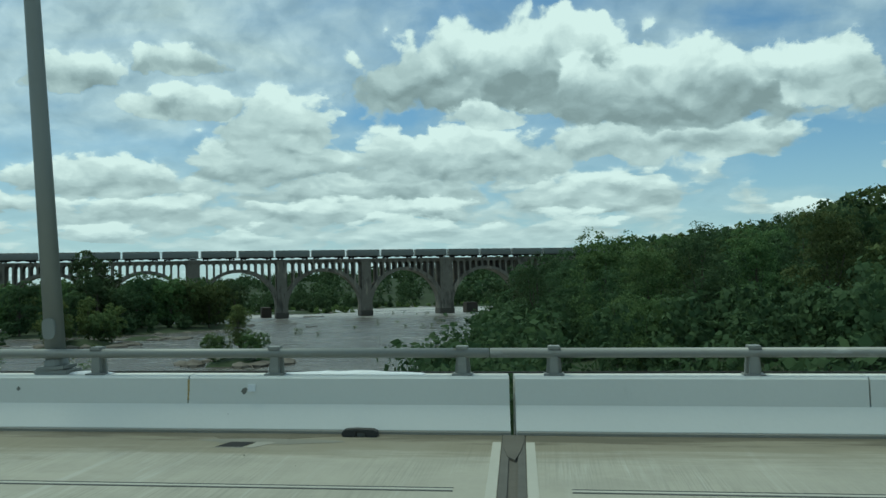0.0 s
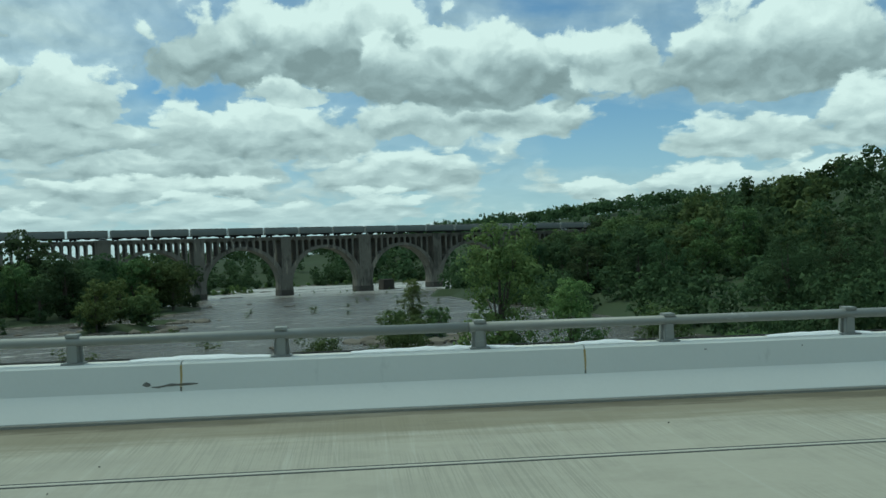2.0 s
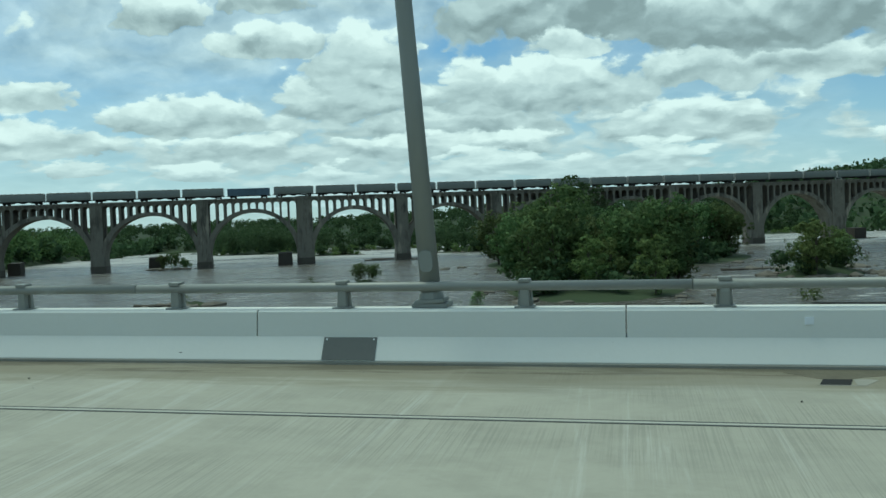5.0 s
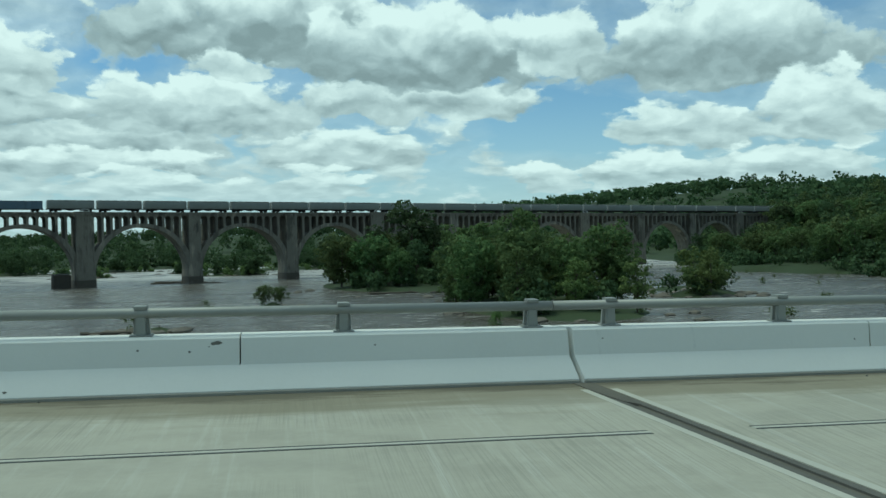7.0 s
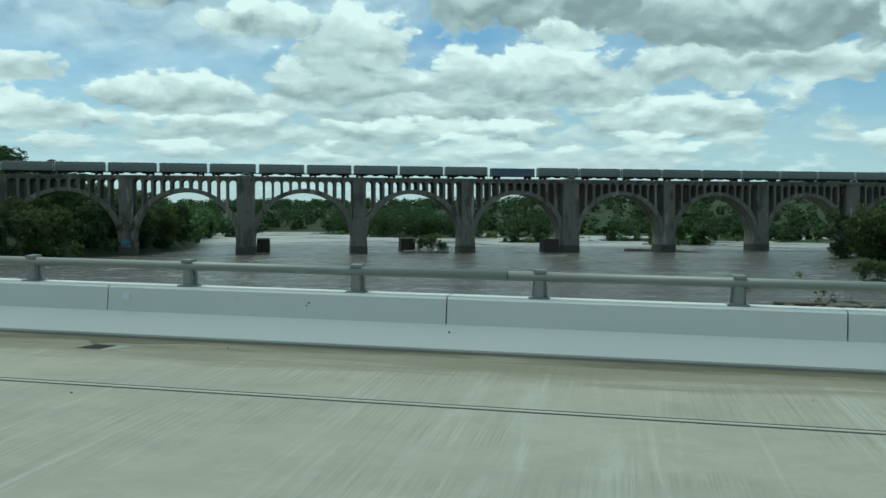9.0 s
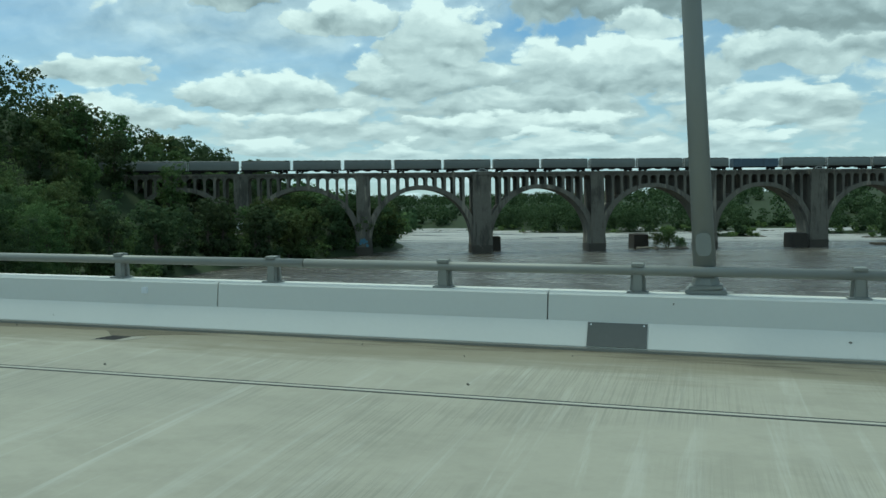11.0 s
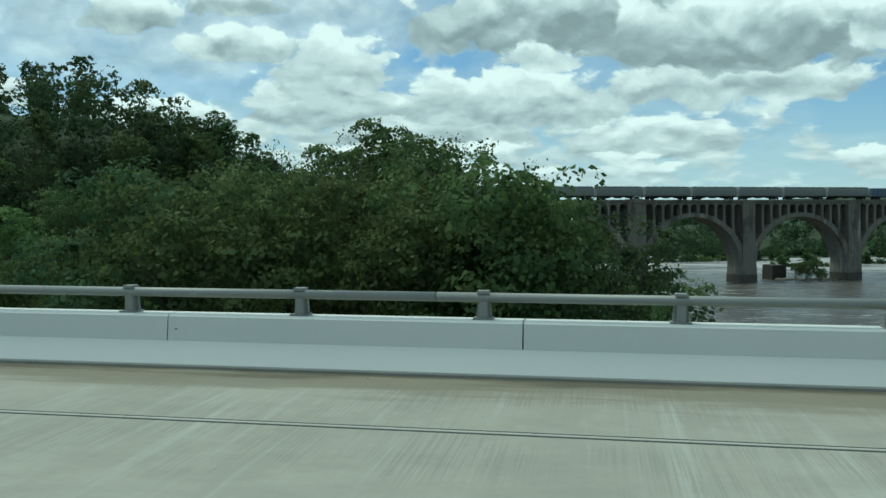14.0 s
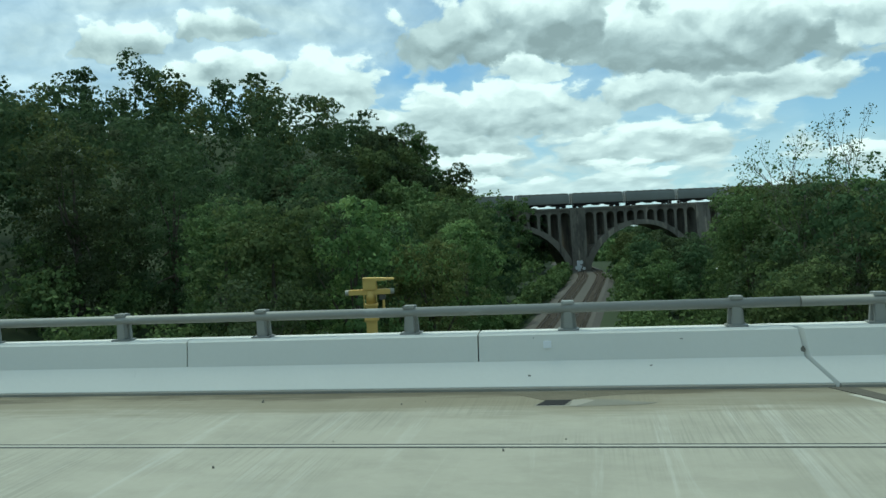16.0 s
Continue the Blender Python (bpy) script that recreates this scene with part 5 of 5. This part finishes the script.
for x0, x1 in ((206.2, 207.9), (208.9, 211.0), (211.8, 212.6), (214.4, 215.9), (260.8, 262.7), (221.7, 222.9), (223.1, 223.5), (225.7, 226.6), (247.3, 248.5), (251.1, 251.9),
               (195.8, 197.6), (192.0, 193.4), (176.3, 177.0), (231.3, 231.9), (239.6, 240.6), (257.9, 258.5), (179.0, 180.4), (199.0, 200.2)):
    sheet(x0, x1, rng)

# weeds rooted in the broken joint
for x, h in ((149.32, 0.62), (150.95, 0.36), (149.75, 0.3)):
    t = thing("weed", "bright green leafy weed rooted in the parapet joint", "weed", "weeds on the parapet", pose(x, 0.47, 0.66))
    bm = bmesh.new()
    stems = []
    for k in range(5):
        a, r = rng.uniform(0, 6.283), rng.uniform(0.05, 0.3) * h
        tip = (r * math.cos(a), 0.4 * r * math.sin(a), h * rng.uniform(0.55, 0.95))
        tube(bm, [(0, 0, 0), (tip[0] * 0.3, tip[1] * 0.3, tip[2] * 0.5), tip], (0.008, 0.006, 0.003), 5)
        stems.append(tip)
    part("stem", bm, M_BARK, t)
    c = np.array([stems[int(rng.integers(5))] for _ in range(90)]) * rng.uniform(0.45, 1.0, (90, 1)) + rng.normal(0, 0.05, (90, 3))
    part("leaves", quads_mesh("leaves", sprays((c, unit(rng.normal(size=c.shape) + np.array([0, -0.6, 0.8]))), 0.05, rng=rng), M_LEAF_PALE), None, t)

# broken piece of a car bumper in the gutter
t = thing("bumper_fragment", "broken black plastic bumper piece lying in the gutter", "car part", at=pose(261.98, -0.27, 0.0))
bm = bmesh.new()
prism(bm, [(-0.215, 0.0), (-0.22, 0.05), (-0.19, 0.088), (-0.05, 0.096), (0.16, 0.09), (0.215, 0.07), (0.225, 0.0), (0.075, 0.0), (0.07, 0.052), (-0.04, 0.055), (-0.045, 0.0)], "y", -0.06, 0.07)
part("shell", bm, M_RUBBER, t, bevel=0.008)
bm = bmesh.new()
box(bm, -0.035, -0.035, 0.002, 0.065, 0.0, 0.05)
part("bracket", bm, M_PLATE, t, "dull metal bracket", bevel=0.005)

# grit and small debris
bm = bmesh.new()
for _ in range(420):
    x, y = rng.uniform(-200, 275), -0.15 - 7.5 * rng.uniform() ** 2.2
    s = rng.uniform(0.006, 0.02)
    m = pose(x, y, s * 0.4, *rng.uniform(0, 360, 3)) @ Matrix.Diagonal((s * rng.uniform(0.7, 2.2), s, s * 0.6, 1))
    bmesh.ops.create_icosphere(bm, subdivisions=1, radius=1.0, matrix=m)
tagged(new("road_grit", mesh_of("road_grit", bm, M_SPALL)), "scattered dark grit and small stones on the deck", "grit", kind="stuff")

# oil and water stains on the deck
M_STAINED = material("damp_concrete", (0.19, 0.185, 0.15), 0.7, spread=0.3, scale=2, coords="World")


def deck_stain(x, y, w, d, rng):
    bm = bmesh.new()
    ring = [bm.verts.new((x + w * math.cos(a) * rng.uniform(0.7, 1.1), y + d * math.sin(a) * rng.uniform(0.7, 1.1), 0.003)) for a in np.linspace(0, 6.283, 14, endpoint=False)]
    bm.faces.new(ring)
    tagged(new("deck_stain", mesh_of("deck_stain", bm, M_STAINED)), "dark damp stain on the concrete deck", "stain", "deck stains", "structure")


for x, y, w, d in ((261.0, -0.62, 1.0, 0.16), (247.0, -0.66, 1.2, 0.14), (232.8, -0.7, 0.9, 0.16), (178.3, -0.55, 0.8, 0.16), (-180.6, -0.85, 0.7, 0.2), (-166.3, -0.7, 0.5, 0.1), (34.1, -2.9, 0.32, 0.12), (33.2, -3.05, 0.14, 0.07), (37.35, -2.85, 0.28, 0.09), (37.6, -3.3, 0.1, 0.07), (33.6, -4.1, 0.1, 0.1), (9.2, -0.6, 0.6, 0.1), (1.4, -0.62, 0.3, 0.07)):
    deck_stain(x, y, w, d, rng)

# white covers over three hand holes, and two notices
for x in (57.07, 24.44, -175.75):
    bm = bmesh.new()
    box(bm, -0.095, -0.16, 0.44, 0.095, -0.14, 0.70)
    ob = new("hand_hole_guard", mesh_of("hand_hole_guard", bm, M_WHITE, 0.008))
    ob.matrix_basis = pose(x, 0.36, 0.745, 0, LEAN, 0)
    tagged(ob, "white square cover strapped to a lamp post", "cover", "lamp post covers")
M_INK, M_REDINK = material("black_ink", (0.05, 0.05, 0.05), 0.6, spread=0.1), material("faded_red_ink", (0.45, 0.16, 0.14), 0.6, spread=0.1)


def notice(x, turn):
    t = thing("notice_sign", "white notice with black and faded red lines on a lamp post", "sign", "notices on lamp posts", pose(x - 0.15, 0.36, 2.0, 0, LEAN, turn))
    bm = bmesh.new()
    box(bm, -0.155, -0.17, 0.0, 0.155, -0.155, 0.60)
    part("panel", bm, M_WHITE, t, bevel=0.006)
    bm = bmesh.new()
    box(bm, -0.13, -0.155, 0.25, 0.13, -0.09, 0.29)
    part("bracket", bm, M_POLE, t)
    cu = bpy.data.curves.new("letters", "FONT")
    cu.body, cu.size, cu.align_x, cu.extrude = "NO", 0.10, "CENTER", 0.001
    tmp = new("letters", cu)
    dg = bpy.context.evaluated_depsgraph_get()
    me = bpy.data.meshes.new_from_object(tmp.evaluated_get(dg))
    bpy.data.objects.remove(tmp)
    me.materials.append(M_INK)
    ob = part("word", me, None, t)
    ob.matrix_basis = pose(0, -0.1715, 0.47, 90, 0, 0)
    for z, h, w, mat in ((0.40, 0.022, 0.12, M_INK), (0.335, 0.03, 0.13, M_REDINK), (0.225, 0.026, 0.13, M_REDINK), (0.135, 0.024, 0.07, M_INK), (0.06, 0.02, 0.1, M_INK)):
        bm = bmesh.new()
        box(bm, -w, -0.1725, z, w, -0.1705, z + h)
        part("text_line", bm, mat, t)


notice(-8.16, 4)
notice(-109.3, 68)

# ---- details at the viaduct ----
bm = bmesh.new()
outline = [(-1.7, DECK_Z + 0.25), (1.7, DECK_Z + 0.25), (1.7, DECK_Z + 0.7), (1.2, DECK_Z + 1.05), (0.5, DECK_Z + 1.25), (-0.5, DECK_Z + 1.25), (-1.2, DECK_Z + 1.05), (-1.7, DECK_Z + 0.7)]
hole = [(-1.3, DECK_Z + 0.4), (1.3, DECK_Z + 0.4), (1.3, DECK_Z + 0.62), (0.95, DECK_Z + 0.85), (0.4, DECK_Z + 1.0), (-0.4, DECK_Z + 1.0), (-0.95, DECK_Z + 0.85), (-1.3, DECK_Z + 0.62)]
for y0, y1 in ((-HALF - 0.8, -HALF - 0.6),):
    a0, a1 = [bm.verts.new((x, y0, z)) for x, z in outline], [bm.verts.new((x, y1, z)) for x, z in outline]
    h0, h1 = [bm.verts.new((x, y0, z)) for x, z in hole], [bm.verts.new((x, y1, z)) for x, z in hole]
    for i in range(8):
        j = (i + 1) % 8
        bm.faces.new((a0[i], a0[j], h0[j], h0[i]))
        bm.faces.new((a1[j], a1[i], h1[i], h1[j]))
        bm.faces.new((a0[j], a0[i], a1[i], a1[j]))
        bm.faces.new((h0[i], h0[j], h1[j], h1[i]))
M_REFUGE = material("pale_rail_paint", (0.42, 0.42, 0.39), 0.8, spread=0.2, scale=0.6)
refuge = mesh_of("refuge_rail", bm, M_REFUGE)
for n in range(FIRST, LAST + 1):
    if n % 3 == 0:
        part("refuge_rail", refuge, None, viaduct, "pale curved refuge railing").location.x = n * SPAN
M_SPRAY, M_SPRAYBLUE = material("white_spray_paint", (0.72, 0.72, 0.70), 0.7, spread=0.15), material("blue_spray_paint", (0.12, 0.24, 0.32), 0.7, spread=0.3, scale=2)
for n, z0, rows, mat in ((-5, -14.4, 5, M_SPRAY), (-4, -21.2, 4, M_SPRAYBLUE)):
    for k in range(rows * 2):
        bm = bmesh.new()
        cx, cz = n * SPAN + rng.uniform(-1.5, 1.5), z0 + rng.uniform(0, 2.6)
        y = -HALF - 0.72
        a = [(cx + rng.uniform(0.35, 0.7) * math.cos(q), cz + rng.uniform(0.3, 0.75) * math.sin(q)) for q in np.linspace(0, 6.283, 9, endpoint=False)]
        prism(bm, a, "y", y - 0.004 * k - 0.01, y)
        part("painted_shape", bm, mat, viaduct)

# ---- river details ----


rock_bm = bmesh.new()
for _ in range(520):
    isle = (ISLANDS + FAR_ISLES)[int(rng.integers(len(ISLANDS) + len(FAR_ISLES)))]
    a, k = rng.uniform(0, 6.283), rng.uniform(0.92, 1.5)
    x, y = isle[0] + isle[2] * k * math.cos(a), isle[1] + isle[3] * k * math.sin(a)
    s = rng.uniform(0.4, 1.5)
    m = pose(x, y, water_z(x, y) + 0.02, 0, 0, rng.uniform(0, 360)) @ Matrix.Diagonal((s * rng.uniform(1, 2.6), s, s * 0.55, 1))
    bmesh.ops.create_icosphere(rock_bm, subdivisions=1, radius=1.0, matrix=m)
for v in rock_bm.verts:
    v.co += Vector((noise.noise(v.co * 0.9), noise.noise(v.co * 0.9 + Vector((7, 0, 0))), 0.5 * noise.noise(v.co * 0.9 + Vector((0, 9, 0))))) * 0.35
tagged(new("river_rocks", mesh_of("river_rocks", rock_bm, M_ROCK)), "wet brown rocks breaking the river surface", "rocks", kind="stuff")


def driftwood(x, y, length, turn, rng):
    bm = bmesh.new()
    n = 7
    tube(bm, [(length * (k / n - 0.5), rng.uniform(-0.15, 0.15), 0.15 + rng.uniform(-0.08, 0.12)) for k in range(n + 1)], [length * 0.018 * (1.4 - k / n) + 0.05 for k in range(n + 1)], 7)
    for _ in range(3):
        a = rng.uniform(-0.4, 0.45) * length
        tube(bm, [(a, 0, 0.2), (a + rng.uniform(-1, 1), rng.uniform(-1, 1), rng.uniform(0.6, 1.6))], (0.12, 0.03), 5)
    ob = new("driftwood_log", mesh_of("driftwood_log", bm, M_BARK))
    ob.matrix_basis = pose(x, y, water_z(x, y), 0, 0, turn)
    tagged(ob, "dark stranded driftwood log lying in the river", "driftwood", "driftwood logs")


for x, y, L, turn in ((45, 129.6, 13, 8), (24, 333, 14, -5), (41, 328, 10, -20), (27, 344, 20, 12), (-40, 306, 9, 20), (97, 219, 14, 15), (110, 215, 8, -10), (150, 196, 10, 5), (165, 196, 8, -8),
                      (198.5, 110, 6, -70), (155, 392, 10, 20), (232, 423, 9, 23), (190, 260, 4, -10)):
    driftwood(x, y, L, turn, rng)
spots = []
for _ in range(22):
    spots.append((rng.uniform(165, 240), rng.uniform(200, 420), rng.uniform(0.8, 2.0), rng.uniform(0.4, 1.0)))
for x, y in ((172.5, 144), (149.5, 118.4), (151, 123), (173, 108), (178, 150), (46, 131), (52, 181), (40, 160), (120, 335), (200, 213), (-20, 430), (60, 410), (188, 120)):
    spots += [(x + rng.uniform(-2, 2), y + rng.uniform(-1, 1), rng.uniform(1.0, 2.4), rng.uniform(0.6, 1.2)) for _ in range(3)]


def reeds(spots):
    pts, ways_ = [], []
    for x, y, h, r in spots:
        c = np.stack([x + rng.normal(0, r * 0.5, 40), y + rng.normal(0, r * 0.5, 40), water_z(x, y) + rng.uniform(0, h, 40)], axis=1)
        p, w = sprays((c, unit(rng.normal(size=c.shape) + np.array([0, 0, 1.5]))), 0.22, rng=rng)
        pts.append(p)
        ways_.append(w)
    tagged(new("reeds", quads_mesh("reeds", (np.concatenate(pts), np.concatenate(ways_)), M_LEAF)), "tufts of green reeds standing in the shallows", "reeds", kind="stuff")


reeds(spots)

# ---- the yellow machine beside the railway ----
t = thing("lifting_mast", "yellow painted steel mast of a machine beside the railway", "machine", at=pose(-193.4, 38.0, 0, 0, 0, 10))
bm = bmesh.new()
box(bm, -0.30, -0.30, -15.0, 0.30, 0.30, -2.55)
part("mast", bm, M_YELLOW, t, bevel=0.03)
bm = bmesh.new()
tube(bm, [(0, 0, -2.5), (0, 0, -1.75)], (0.28, 0.28), 16)
part("pivot", bm, M_YELLOW, t, smooth_shade=True)
for z in (-2.58, -3.45):
    bm = bmesh.new()
    box(bm, -0.40, -0.40, z - 0.05, 0.40, 0.40, z + 0.06)
    part("collar", bm, M_YELLOW, t, bevel=0.02)
bm = bmesh.new()
box(bm, -1.25, -0.2, -1.98, 1.15, 0.2, -1.68)
part("cross_arm", bm, M_YELLOW, t, bevel=0.02)
bm = bmesh.new()
prism(bm, [(-0.42, -1.7), (0.38, -1.7), (0.36, -1.02), (-0.40, -1.0)], "y", -0.3, 0.3)
part("head", bm, M_YELLOW, t, bevel=0.03)
bm = bmesh.new()
prism(bm, [(-0.42, -1.0), (0.38, -1.02), (1.38, -1.08), (1.38, -1.16), (0.3, -1.2), (-0.4, -1.06)], "y", -0.34, 0.34)
part("jib", bm, M_YELLOW, t)
for x in (-1.3, 1.2):
    bm = bmesh.new()
    tube(bm, [(x - 0.16, 0, -1.83), (x + 0.16, 0, -1.83)], (0.16, 0.16), 12)
    part("roller", bm, M_PALE, t)
bm = bmesh.new()
tube(bm, [(0.75, -0.2, -3.0), (0.75, -0.2, -2.3), (0.75, -0.2, -1.98)], (0.09, 0.07, 0.05), 10)
part("ram", bm, M_YELLOW, t)
bm = bmesh.new()
box(bm, 0.5, -0.28, -2.3, 0.85, 0.1, -1.99)
part("gearbox", bm, M_SEAL, t, bevel=0.02)
for x in (-0.36, 0.36):
    bm = bmesh.new()
    box(bm, x - 0.03, -0.36, -3.4, x + 0.03, -0.3, -1.98)
    part("guide", bm, M_YELLOW, t)


# ---- dead trees ----
def dead_tree(x, y, top, rng, leaves=0):
    z = ground_z(x, y)
    t = thing("dead_tree", "bare dying tree with grey forked branches and few leaves", "tree", "dying trees", pose(x, y, z - 0.3))
    h = top - z
    bm = bmesh.new()
    tips = []

    def grow(p, d, length, r, depth):
        q = p + d * length
        mid = (p + q) / 2 + Vector(rng.normal(0, 0.02, 3)) * length
        tube(bm, [p, mid, q], (r, r * 0.8, r * 0.6), 6 if depth > 2 else 4)
        if depth == 0:
            tips.append(q)
            return
        for _ in range(2 + int(rng.uniform() < 0.4)):
            e = (d + Vector(rng.normal(0, 0.33, 3)) + Vector((0, 0, 0.2))).normalized()
            grow(q, e, length * rng.uniform(0.55, 0.8), r * 0.6, depth - 1)

    grow(Vector((0, 0, -0.5)), Vector((0.03, 0.0, 1)).normalized(), h * 0.42, 0.2, 5)
    k = h / max(q.z for q in tips)
    bmesh.ops.scale(bm, vec=(1, 1, k), verts=bm.verts)
    part("trunk", bm, M_DEADWOOD, t)
    leaves *= 2
    if leaves:
        c = np.array([tuple(tips[int(rng.integers(len(tips)))]) for _ in range(leaves)]) * np.array([1, 1, k])
        c[:, 2] -= np.abs(rng.normal(0, 1.2, leaves))
        part("leaves", quads_mesh("leaves", sprays((c + rng.normal(0, 0.28, (leaves, 3)), unit(rng.normal(size=c.shape))), 0.17, rng=rng), M_LEAF), None, t)


for x, y, top, n in ((-155.2, 93, 13.0, 300), (-152.0, 88, 10.5, 500), (-147.5, 66, 7.5, 420), (-162, 75, 6.0, 200), (-134.5, 58, 8.0, 900)):
    dead_tree(x, y, top, rng, n)

# ---- turn everything from the road's frame upright ----
for ob in list(scene.objects):
    if ob.parent is None and ob.type in ("MESH", "EMPTY"):
        ob.matrix_basis = LEVEL @ ob.matrix_basis
